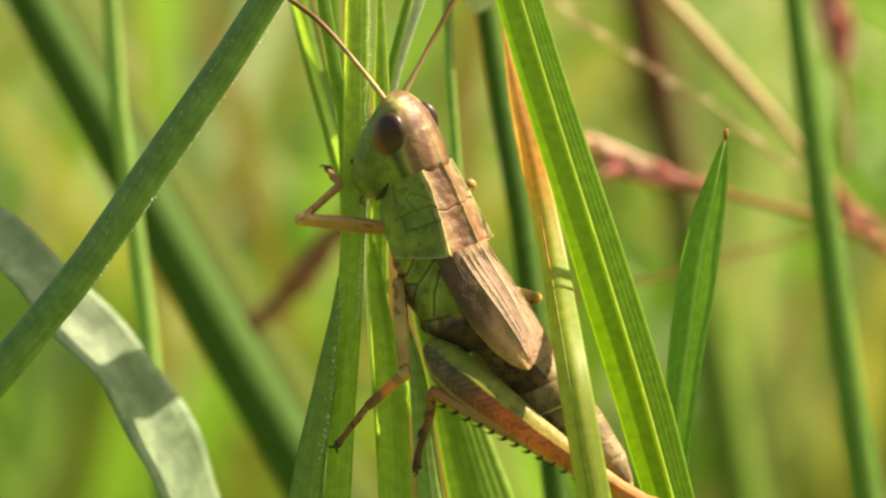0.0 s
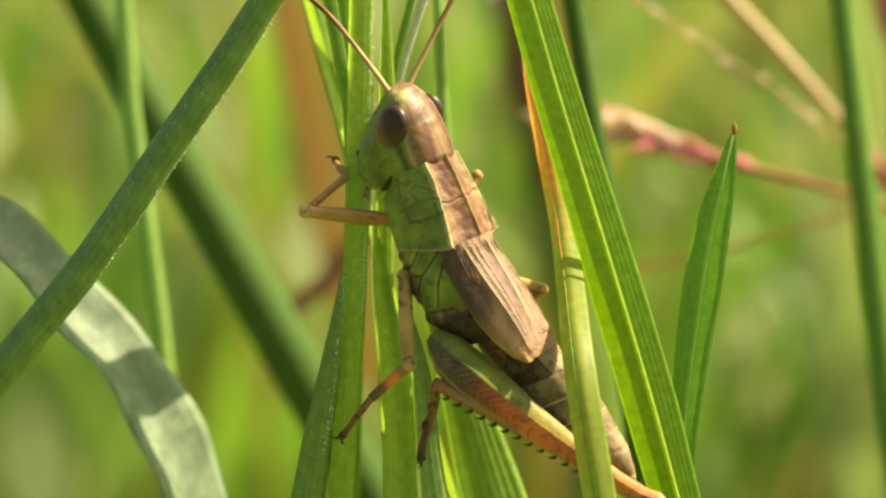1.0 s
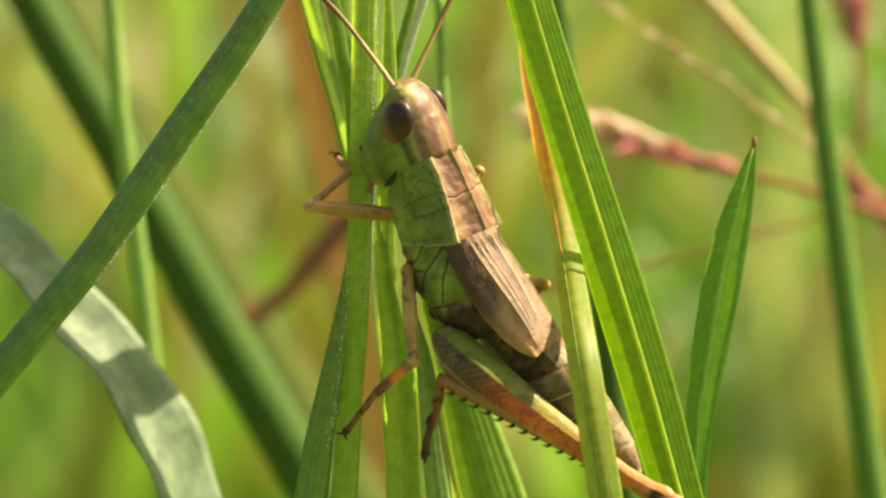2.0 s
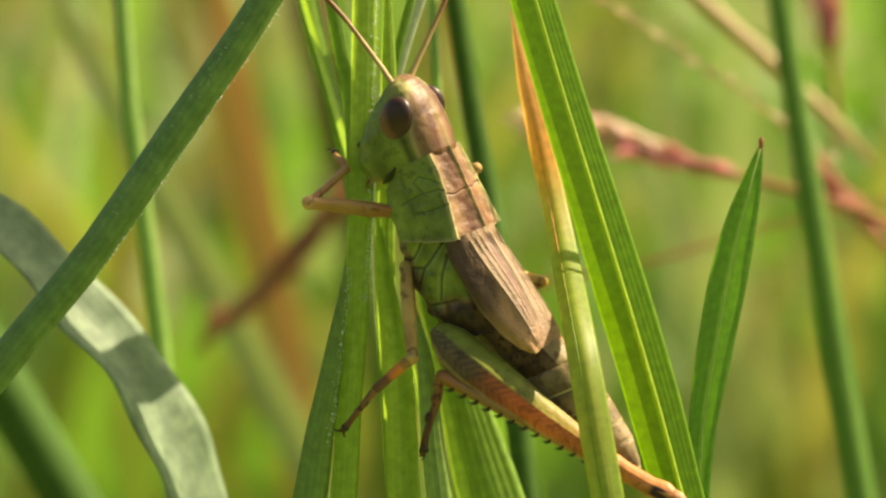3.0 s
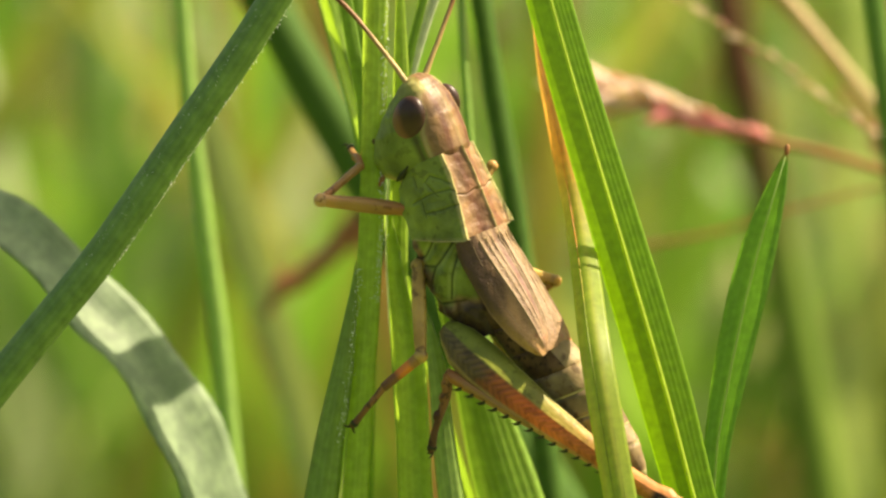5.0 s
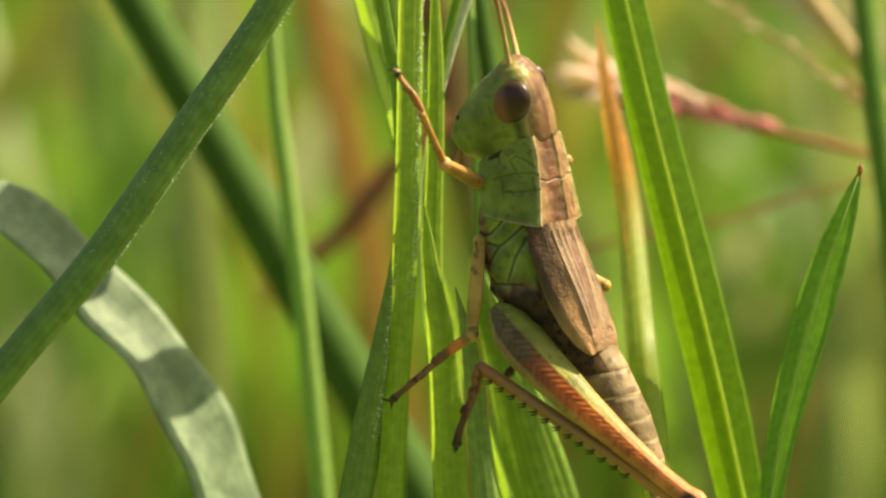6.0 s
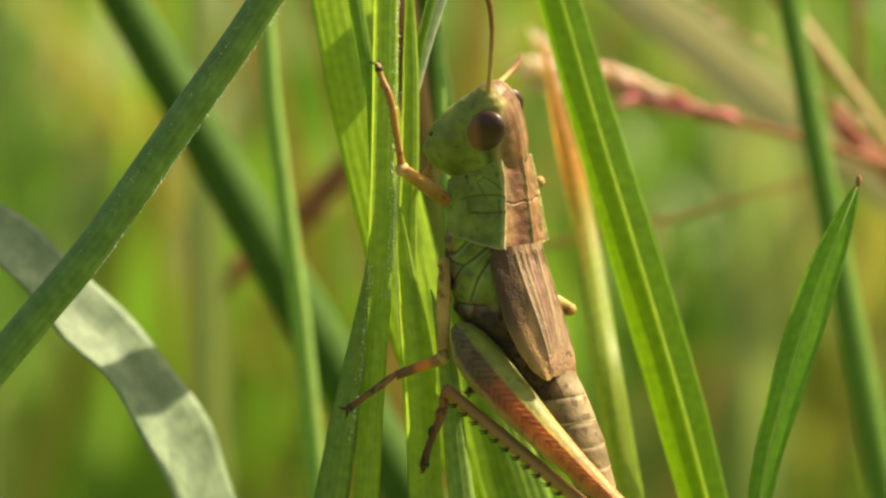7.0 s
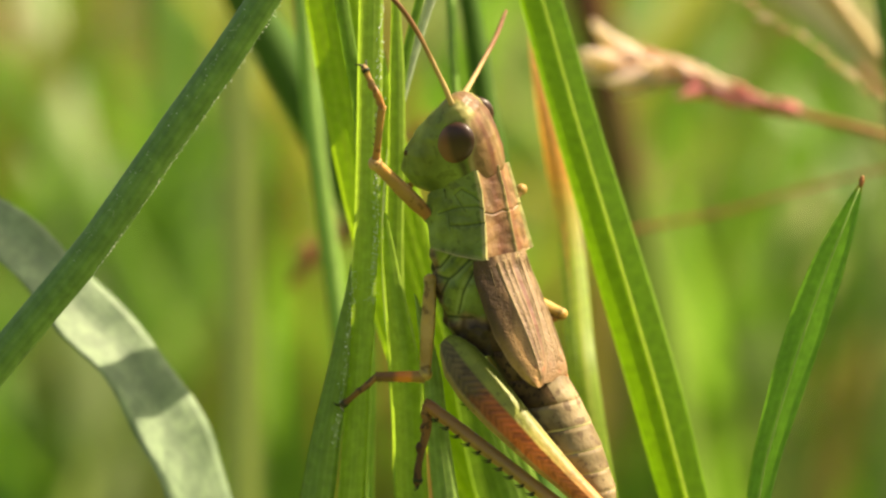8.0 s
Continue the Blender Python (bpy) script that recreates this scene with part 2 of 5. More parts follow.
M_H_LEG = shell("fore_leg", (0.26, 0.145, 0.045), (0.42, 0.25, 0.08), 700, 0.38, (0.15, 0.07, 0.024), 0.62, along=[(0, (0.40, 0.16, 0.05)), (0.35, (0.28, 0.16, 0.05)), (0.75, (0.34, 0.20, 0.06)), (0.9, (0.52, 0.28, 0.09)), (1, (0.58, 0.36, 0.14))], span=(0, 4), sub=0.3, bump=0.6)
M_H_UNDER = shell("brown_underside", (0.04, 0.025, 0.01), (0.14, 0.092, 0.038), 1100, 0.5, (0.02, 0.011, 0.006), 0.58, bump=0.6)
M_H_SHIN = shell("shin", (0.16, 0.09, 0.03), (0.26, 0.15, 0.05), 900, 0.42, along=[(0, (0.30, 0.19, 0.055)), (0.2, (0.36, 0.19, 0.05)), (0.28, (0.8, 0.28, 0.045)), (0.5, (0.7, 0.22, 0.04)), (0.62, (0.15, 0.062, 0.024)), (1, (0.07, 0.034, 0.016))], span=(0, 2.4), sub=0.55)
M_H_FOOT = shell("foot", (0.11, 0.055, 0.02), (0.24, 0.12, 0.04), 1000, 0.5, (0.04, 0.02, 0.01), 0.55, along=[(0, (0.30, 0.15, 0.045)), (0.35, (0.20, 0.09, 0.03)), (0.7, (0.10, 0.045, 0.02)), (1, (0.06, 0.03, 0.015))], span=(0, 3))
M_H_MID = shell("middle_leg", (0.32, 0.20, 0.05), (0.50, 0.34, 0.095), 700, 0.45, (0.15, 0.085, 0.028), 0.58, sub=0.55, bump=0.6)
M_H_ANTENNA = shell("antenna", (0.16, 0.09, 0.03), (0.30, 0.20, 0.07), 1200, 0.45, along=[(0, (0.50, 0.38, 0.16)), (0.35, (0.40, 0.27, 0.11)), (0.6, (0.20, 0.085, 0.035)), (1, (0.13, 0.045, 0.022))], span=(0, 6.5))
M_H_HIND_SHIN = shell("hind_shin", (0.17, 0.095, 0.024), (0.28, 0.155, 0.04), 900, 0.42, along=[(0, (0.48, 0.22, 0.05)), (0.4, (0.42, 0.24, 0.07)), (0.6, (0.34, 0.21, 0.07)), (0.9, (0.32, 0.18, 0.06)), (1, (0.38, 0.15, 0.05))], span=(0, 11.8), sub=0.3, bump=0.6)
M_SOIL = plain_leaf("soil_and_thatch", (0.08, 0.09, 0.025), (0.14, 0.19, 0.035), 30.0, 0.0)
M_MEADOW = plain_leaf("meadow_green", (0.085, 0.195, 0.03), (0.195, 0.36, 0.05), 5.0, 0.5)
M_MEADOW_YELLOW = plain_leaf("meadow_yellow", (0.22, 0.26, 0.05), (0.34, 0.31, 0.09), 5.0)
M_MEADOW_PALE = plain_leaf("meadow_pale", (0.24, 0.32, 0.12), (0.34, 0.40, 0.18), 5.0, 0.4)
M_MEADOW_STRAW = plain_leaf("meadow_straw", (0.36, 0.22, 0.10), (0.46, 0.36, 0.18), 9.0)


# ---- building helpers ----
def link_mesh(name, bm, materials):
    me = bpy.data.meshes.new(name)
    bm.normal_update()
    bm.to_mesh(me)
    bm.free()
    for m in materials if isinstance(materials, (list, tuple)) else [materials]:
        me.materials.append(m)
    for f in me.polygons:
        f.use_smooth = True
    return new(name, me)


def part(name, bm, material, parent, label=""):
    ob = link_mesh(name, bm, material)
    ob.parent = parent
    return tagged(ob, label)


def spline(pts, count, with_marks=False):
    """Even samples of a smooth curve through the points."""
    p = [Vector(q) for q in pts]
    p = [p[0] * 2 - p[1]] + p + [p[-1] * 2 - p[-2]]
    fine, where, marks = [], [], []
    for i in range(1, len(p) - 2):
        a, b, c, d = p[i - 1:i + 3]
        for k in range(16):
            t = k / 16
            fine.append(0.5 * (2 * b + (c - a) * t + (2 * a - 5 * b + 4 * c - d) * t * t + (3 * b - a - 3 * c + d) * t ** 3))
            where.append(i - 1 + t)
    fine.append(p[-2])
    where.append(len(pts) - 1)
    run = [0.0]
    for a, b in zip(fine, fine[1:]):
        run.append(run[-1] + (b - a).length)
    out, j = [], 0
    for i in range(count):
        s = run[-1] * i / (count - 1)
        while j < len(run) - 2 and run[j + 1] < s:
            j += 1
        f = (s - run[j]) / max(run[j + 1] - run[j], 1e-9)
        f = min(max(f, 0), 1)
        out.append(fine[j].lerp(fine[j + 1], f))
        marks.append(where[j] + (where[j + 1] - where[j]) * f)
    return (out, marks) if with_marks else out


def at_share(values, s):
    x = s * (len(values) - 1)
    i = min(int(x), len(values) - 2)
    return values[i] + (values[i + 1] - values[i]) * (x - i)


ROOT_STEPS = (1.0, 0.72, 0.48, 0.29, 0.15, 0.06)


def rooted(pts, lean=0.25):
    """Carries a blade's lower end down to the soil."""
    a, b = Vector(pts[0]), Vector(pts[1])
    w = S @ (a * MM)
    way = (S.to_3x3() @ (a - b)).normalized()
    ctrl = w + way * w.z * 0.45
    end = Vector((ctrl.x + way.x * w.z * lean, ctrl.y + way.y * w.z * lean, -0.004))
    inv = S.inverted()
    low = [w * (1 - u) ** 2 + ctrl * 2 * u * (1 - u) + end * u * u for u in ROOT_STEPS]
    return [tuple(inv @ p / MM) for p in low] + list(pts)


def ring_frames(line, facing):
    for i, c in enumerate(line):
        t = (line[min(i + 1, len(line) - 1)] - line[max(i - 1, 0)]).normalized()
        side = t.cross(facing).normalized()
        yield c, t, side, side.cross(t)


def blade_mesh(pts, widths, fold=0.25, ribs=6, depth=0.05, thick=0.10, facing=(0, -1, 0), twist=(0, 0), rows=150, wave=0.0, bm=None):
    """A grass blade: ribbed upper face, lower face, thin edges. widths run from the root to the tip."""
    bm = bm or bmesh.new()
    uvl = bm.loops.layers.uv.verify()
    line, marks = spline(pts, rows, True)
    roots = len(ROOT_STEPS)
    share = [max(0.0, (m - roots) / (len(pts) - 1 - roots)) for m in marks]
    cols = ribs * 2 + 1
    sheet = []
    for i, (c, t, side, nor) in enumerate(ring_frames(line, Vector(facing))):
        s = share[i]
        w = at_share(widths, s)
        a = radians(twist[0] + (twist[1] - twist[0]) * s)
        sd, nr = side * math.cos(a) + nor * math.sin(a), nor * math.cos(a) - side * math.sin(a)
        row = []
        for k in range(-1, cols + 1):
            q = -1 + 2 * min(max(k, 0), cols - 1) / (cols - 1)
            up = fold * (math.sqrt(q * q + 0.02) - 0.5) * w / 2 + (depth if k % 2 else -depth) * min(1, w / 1.2)
            up += wave * math.sin(s * 23 + q * 2.0) * w * 0.5 * abs(q)
            if k in (-1, cols):
                up -= thick * min(1, w / 0.6)
            row.append(bm.verts.new((c + sd * q * (w / 2 - (0.02 if k in (-1, cols) else 0)) + nr * up) * MM))
        sheet.append(row)
    last = cols + 1
    for i in range(rows - 1):
        for k in range(last):
            f = bm.faces.new((sheet[i][k], sheet[i][k + 1], sheet[i + 1][k + 1], sheet[i + 1][k]))
            for lp, u, v in zip(f.loops, (k, k + 1, k + 1, k), (i, i, i + 1, i + 1)):
                lp[uvl].uv = (min(max((u - 1) / (cols - 1), 0), 1), share[v])
    return bm


def tube_mesh(pts, radii, sides=16, rows=30, bm=None, slot=0, rough=0.0, facing=(0.13, -1, 0.07)):
    """A round, tapering stalk, capped at both ends."""
    bm = bm or bmesh.new()
    uvl = bm.loops.layers.uv.verify()
    line = spline(pts, rows)
    rings = []
    for i, (c, t, side, nor) in enumerate(ring_frames(line, Vector(facing))):
        r = at_share(radii, i / (rows - 1))
        ring = []
        for k in range(sides):
            a = 2 * math.pi * k / sides
            q = r * (1 + rough * (noise.noise(c * 1.3 + Vector((k, 0, 0))) if rough else 0))
            ring.append(bm.verts.new((c + side * math.cos(a) * q + nor * math.sin(a) * q) * MM))
        rings.append(ring)
    for i in range(rows - 1):
        for k in range(sides):
            j = (k + 1) % sides
            f = bm.faces.new((rings[i][k], rings[i][j], rings[i + 1][j], rings[i + 1][k]))
            f.material_index = slot
            for lp, (u, v) in zip(f.loops, ((k, i), (k + 1, i), (k + 1, i + 1), (k, i + 1))):
                lp[uvl].uv = (u / sides, v / (rows - 1))
    for ring in (rings[0][::-1], rings[-1]):
        f = bm.faces.new(ring)
        f.material_index = slot
    return bm


def beads_mesh(pts, offset, spread, count, size, seed, bm=None):
    """Small wax beads strewn along an edge."""
    rnd = random.Random(seed)
    bm = bm or bmesh.new()
    line = spline(pts, 200)
    for _ in range(count):
        c = line[rnd.randrange(len(line))] + Vector(offset) + Vector((rnd.gauss(0, spread), rnd.uniform(-0.04, 0.04), rnd.gauss(0, spread)))
        r = size * rnd.uniform(0.4, 1.0)
        g = bmesh.ops.create_icosphere(bm, subdivisions=1, radius=r * MM, matrix=Matrix.Translation(c * MM) @ Matrix.Diagonal((1, 0.7, rnd.uniform(0.8, 1.6), 1)))
    return bm


def shifted(bm, pivot):
    bmesh.ops.translate(bm, verts=bm.verts, vec=-Vector(pivot) * MM)
    return bm


SWAYS = []


def plant(name, label, category, pivot, sway=None, group=""):
    """A plant that turns about its pivot. sway: rows of seconds, x and z of the pivot in mm, lean in degrees, shift away in mm."""
    ob = new(name)
    ob.matrix_basis = S @ Matrix.Translation(Vector(pivot) * MM)
    tagged(ob, label, category, group)
    if sway:
        SWAYS.append((ob, pivot[1], sway))
    return ob


def planted(piece, bm, material, label, pivot=(0, 0, 0), sway=None, name="grass_plant"):
    """A plant that shows one stem or leaf."""
    ob = plant(name, label, "grass", pivot, sway)
    part(piece, shifted(bm, pivot), material, ob)
    return ob


# ---- ground and meadow ----
def ground():
    bm = bmesh.new()
    cuts = [-300, -40, -8, -2, -0.8, -0.3, 0, 0.3, 0.8, 2, 8, 40, 300]
    grid = [[bm.verts.new((x, y + 0.4, 0.004 * noise.noise((x * 6, y * 6, 0)) - 0.003)) for x in cuts] for y in cuts]
    for i in range(len(cuts) - 1):
        for j in range(len(cuts) - 1):
            bm.faces.new((grid[i][j], grid[i][j + 1], grid[i + 1][j + 1], grid[i + 1][j]))
    tagged(link_mesh("ground", bm, M_SOIL), "dark soil with green thatch under the grass", "ground", kind="structure")


def meadow(name, material, label, count, seed, height, width, zone):
    """Blades too far off and too many to count."""
    rnd = random.Random(seed)
    verts, faces = [], []
    while count:
        y = zone[2] + (zone[3] - zone[2]) * rnd.random() ** 1.5
        half = zone[0] + zone[1] * max(y, 0)
        x = rnd.uniform(-half, half)
        count -= 1
        h, w = rnd.uniform(*height), rnd.uniform(*width) * (1 + 0.5 * max(y, 0))
        lean, way, curl = rnd.uniform(0.02, 0.45), rnd.uniform(0, 2 * math.pi), rnd.uniform(0, 0.5)
        turn = rnd.uniform(-0.9, 0.9)
        side = Vector((math.cos(turn), math.sin(turn), 0))
        n0 = len(verts)
        seg = 7
        for k in range(seg + 1):
            s = k / seg
            c = Vector((x, y, -0.004)) + Vector((math.cos(way), math.sin(way) * 0.6, 0)) * h * (lean * s + curl * s * s * s) + Vector((0, 0, h * (s - 0.25 * curl * s ** 3)))
            ww = w * (1 - s ** 3) * 0.5 + 0.0001
            back = Vector((-side.y, side.x, 0)) * ww * 0.5
            verts += [c - side * ww + back, c, c + side * ww + back]
        for k in range(seg):
            a = n0 + 3 * k
            faces += [(a, a + 1, a + 4, a + 3), (a + 1, a + 2, a + 5, a + 4)]
    me = bpy.data.meshes.new(name)
    me.from_pydata([tuple(v) for v in verts], [], faces)
    me.materials.append(material)
    for f in me.polygons:
        f.use_smooth = True
    tagged(new(name, me), label, "grass", kind="stuff")


ground()
BACK = (0.18, 0.20, 0.28, 5.2)      # half width at the near edge, widening, near edge, far edge
meadow("meadow_grass", M_MEADOW, "bright green meadow grass standing thick in the sun", 3300, 23, (0.045, 0.17), (0.003, 0.008), BACK)
meadow("yellow_grass", M_MEADOW_YELLOW, "yellowing meadow grass among the green blades", 800, 4, (0.045, 0.17), (0.003, 0.008), BACK)
meadow("pale_grass", M_MEADOW_PALE, "pale grey-green blades standing in the meadow", 1100, 8, (0.05, 0.18), (0.003, 0.009), BACK)
meadow("dry_grass", M_MEADOW_STRAW, "dry straw-coloured stalks in the meadow", 420, 5, (0.09, 0.18), (0.0015, 0.005), BACK)


def meadow_round(name, material, label, count, seed, height, width):
    """The same grass all round, out to five metres, thinner further off; a small clearing about the tuft."""
    rnd = np.random.default_rng(seed)
    r, way = 0.34 + 4.9 * rnd.random(count), rnd.uniform(0, 2 * math.pi, count)
    x, y = r * np.cos(way), r * np.sin(way) - 0.05
    keep = ~((y > BACK[2]) & (np.abs(x) < BACK[0] + BACK[1] * y))
    x, y, r = x[keep], y[keep], r[keep]
    n, seg = len(x), 5
    h, w = rnd.uniform(*height, n), rnd.uniform(*width, n) * (1 + 0.5 * r)
    lean, way, curl, turn = rnd.uniform(0.02, 0.45, n), rnd.uniform(0, 2 * math.pi, n), rnd.uniform(0, 0.5, n), rnd.uniform(0, math.pi, n)
    k = np.linspace(0, 1, seg + 1)[None, :]
    out = h[:, None] * (lean[:, None] * k + curl[:, None] * k ** 3)
    mid = np.stack([x[:, None] + np.cos(way)[:, None] * out, y[:, None] + np.sin(way)[:, None] * out, -0.004 + h[:, None] * (k - 0.25 * curl[:, None] * k ** 3)], 2)
    half = (w[:, None] * (1 - k ** 3) * 0.5 + 0.0001)[:, :, None]
    side = np.stack([np.cos(turn), np.sin(turn), 0 * turn], 1)[:, None, :] * half
    back = np.stack([-np.sin(turn), np.cos(turn), 0 * turn], 1)[:, None, :] * half * 0.5
    verts = np.stack([mid - side + back, mid, mid + side + back], 2).reshape(-1, 3)
    first = (np.arange(n)[:, None] * 3 * (seg + 1) + 3 * np.arange(seg)[None, :]).reshape(-1, 1)
    faces = np.concatenate([first + np.array([[0, 1, 4, 3]]), first + np.array([[1, 2, 5, 4]])])
    me = bpy.data.meshes.new(name)
    me.from_pydata(verts.tolist(), [], faces.tolist())
    me.materials.append(material)
    me.shade_smooth()
    tagged(new(name, me), label, "grass", kind="stuff")


meadow_round("meadow_grass", M_MEADOW, "green meadow grass all round the clearing", 46000, 31, (0.08, 0.165), (0.003, 0.008))
meadow_round("yellow_grass", M_MEADOW_YELLOW, "yellowing grass all round among the green", 9000, 32, (0.09, 0.19), (0.003, 0.008))
meadow_round("pale_grass", M_MEADOW_PALE, "pale grey-green blades scattered all round", 7000, 33, (0.10, 0.20), (0.003, 0.009))
meadow_round("dry_grass", M_MEADOW_STRAW, "dry straw-coloured stalks scattered all round", 4200, 34, (0.09, 0.18), (0.0015, 0.005))

BUNDLE = [(0, -3.65, -4.03, 0.0), (0.5, -3.70, -4.05, 0.0), (1, -3.75, -4.08, 0.0), (1.5, -3.75, -4.09, 0.0), (3, -3.62, -4.03, 0.0), (3.5, -3.64, -4.00, 0.0), (4, -3.64, -4.00, 0.0), (4.5, -3.70, -4.03, 0.0), (5, -3.73, -4.12, 0.0), (5.2, -3.59, -4.02, 0.0), (6.3, -2.15, -4.14, 0.0), (6.5, -2.47, -4.26, 0.0), (7, -2.90, -4.16, 0.0), (7.5, -3.13, -4.18, 0.0), (8, -3.60, -4.37, 0.0)]


BUNDLE_PIVOT = (-3.65, 1.8, -4.03)
tuft = plant("grass_tuft", "tuft of bright green grass blades that the grasshopper clings to", "grass", BUNDLE_PIVOT, BUNDLE)


def bundle_blade(pts, widths, mat, label, **kw):
    return part("blade", shifted(blade_mesh(rooted(pts, 0.3), widths, **kw), BUNDLE_PIVOT), mat, tuft, label)


def bead_row(bm, pivot, parent, label):
    return tagged(part("beads", shifted(bm, pivot), M_DEW, parent, label), kind="stuff")


CENTRE = [(-4.92, 1.8, -13.91), (-4.74, 1.8, -11.18), (-4.61, 1.8, -9.1), (-4.46, 1.8, -6.56), (-4.26, 1.8, -4.03), (-4.08, 1.8, -0.23), (-3.95, 1.8, 3.57), (-3.88, 1.8, 7.38), (-3.83, 1.8, 11.18), (-3.75, 1.8, 14.98), (-3.65, 1.8, 19.29)]
bundle_blade(CENTRE, [1.2, 1.2, 1.15, 1.12, 1.1, 1.12, 1.15, 1.15, 1.1, 0.8, 0.05], M_BLADE, "bright green grass blade with a rough beaded edge", ribs=4, fold=-0.5)
bead_row(beads_mesh([(-3.82, 1.75, -3.01), (-3.68, 1.75, -1.49), (-3.58, 1.75, 1.04), (-3.48, 1.75, 4.84), (-3.4, 1.75, 8.13), (-3.34, 1.75, 11.17), (-3.3, 1.75, 12.69)], (0, -0.16, 0), 0.085, 330, 0.03, 7), BUNDLE_PIVOT, tuft, "tiny glistening wax beads along a blade's edge")
bundle_blade([(-6.62, 1.3, -13.74), (-6.16, 1.3, -11.14), (-5.86, 1.3, -9.07), (-5.38, 1.3, -6.54), (-5.0, 1.3, -4.02), (-4.8, 1.3, -2.5), (-4.7, 1.3, -1.24)], [1.6, 1.5, 1.3, 1.05, 0.6, 0.3, 0.04], M_BLADE_SHADE, "dark green blade ending beside the tuft", ribs=3, fold=-0.6)
bead_row(beads_mesh([(-5.66, 1.2, -9.4), (-5.28, 1.2, -7.04), (-5.0, 1.2, -4.52), (-4.84, 1.2, -2.9), (-4.72, 1.2, -1.6)], (0.22, -0.2, 0), 0.09, 130, 0.03, 8), BUNDLE_PIVOT, tuft, "tiny glistening wax beads on a dark blade")
TURNING = [(2.53, 8.5, -15.02), (0.55, 8.5, -11.58), (-1.29, 8.5, -7.36), (-2.74, 8.5, -3.14), (-4.01, 8.5, 1.61), (-5.12, 8.5, 6.36), (-6.04, 8.5, 10.85), (-7.1, 8.5, 15.6), (-8.02, 8.5, 19.55)]
turn_at = Vector(TURNING[4])
turning = blade_mesh(rooted(TURNING, 0.3), [2.9, 3.4, 3.7, 3.7, 3.6, 3.4, 3.1, 2.1, 0.1], ribs=8, fold=-0.15, depth=0.04)
turning = part("blade", shifted(turning, turn_at), M_BLADE_WIDE, tuft, "wide yellow-green blade turning in the breeze")
bundle_blade([(-4.9, 9.6, -11.7), (-4.57, 9.6, -4.2), (-4.57, 9.6, -0.24), (-4.7, 9.6, 2.55), (-4.94, 9.6, 4.01), (-5.26, 9.6, 5.87), (-5.79, 9.6, 7.73), (-6.27, 9.6, 9.58), (-6.74, 9.6, 11.7), (-7.27, 9.6, 14.4)], [0.3, 0.3, 0.3, 0.35, 0.7, 0.88, 0.95, 1.0, 1.05, 0.4], M_BLADE_UNDER, "green blade parting from the tuft", ribs=3, fold=-0.9)
bundle_blade([(-4.6, 9.9, -11.7), (-4.4, 9.9, -0.24), (-4.54, 9.9, 4.8), (-4.75, 9.9, 6.93), (-5.1, 9.9, 9.05), (-5.28, 9.9, 11.7), (-5.5, 9.9, 14.4)], [0.3, 0.3, 0.4, 0.6, 0.85, 0.9, 0.4], M_BLADE_DARK, "deep green narrow blade parting from the tuft", ribs=3, fold=-0.7)
# the last three points are an added, overwide top above view, shading the broad leaf
bundle_blade([(-4.7, 3.2, -11.73), (-4.24, 3.2, -1.51), (-4.4, 3.2, 5.14), (-4.91, 3.2, 8.2), (-5.34, 3.2, 10.76), (-5.85, 3.6, 13.8), (-7.0, 7.0, 15.8), (-8.9, 11.8, 15.4), (-10.5, 15.0, 14.2)], [0.9, 0.8, 0.7, 0.65, 0.65, 0.65, 3.0, 8.0, 0.1], M_BLADE_DARK, "narrow green blade within the tuft, its unseen top widened to shade the leaf", ribs=3, fold=-0.6)
bundle_blade([(-1.84, 3, -14.02), (-2.4, 3, -8.14), (-2.81, 3, -4.06), (-2.89, 3, -0.23), (-2.78, 3, 3.6), (-2.76, 3, 7.43), (-2.83, 3, 11.26), (-2.96, 3, 14.83)], [0.9, 1.0, 0.9, 0.85, 0.8, 0.7, 0.3, 0.05], M_BLADE, "smooth bright green blade behind the insect's head", ribs=3, fold=-0.5)
# from 0.8, 7.5, 15.0 on: invented broad end out of view, casts the leaf's other shadow
bundle_blade([(-2.41, 3.9, -11.32), (-3.18, 3.9, -4.08), (-3.31, 3.9, 1.05), (-2.88, 3.9, 4.9), (-2.23, 3.9, 7.6), (-1.59, 3.9, 9.78), (-1.08, 3.9, 11.32), (-0.49, 4.2, 13.38), (0.8, 7.5, 15.0), (3.4, 12.8, 14.6), (6.0, 17.0, 13.8)], [0.4, 0.4, 0.4, 0.42, 0.45, 0.5, 0.55, 0.8, 4.5, 7.5, 0.1], M_WHITE, "silvery blade underside with a velvety bloom, its unseen top widened to shade the leaf", ribs=3, fold=-0.5)
bundle_blade([(-2.66, 3.5, -11.29), (-3.07, 3.5, -4.07), (-3.12, 3.5, 1.05), (-2.87, 3.5, 4.89), (-2.41, 3.5, 7.96), (-1.92, 3.5, 10.01), (-1.59, 3.5, 11.29), (-1.13, 3.5, 13.34)], [0.5, 0.5, 0.5, 0.45, 0.42, 0.42, 0.4, 0.15], M_BLADE_DARK, "narrow green blade beside the silvery one", ribs=3, fold=-0.5)
bundle_blade([(-1.93, 2.5, -13.97), (-2.14, 2.5, -11.23), (-2.21, 2.5, -9.14), (-2.34, 2.5, -6.59), (-2.55, 2.5, -4.56), (-2.85, 2.5, -2.77), (-3.11, 2.5, -0.74), (-3.28, 2.5, 1.04)], [1.6, 1.55, 1.5, 1.45, 1.2, 0.9, 0.6, 0.1], M_BLADE, "green blade standing close below the insect", ribs=4, fold=-0.5)
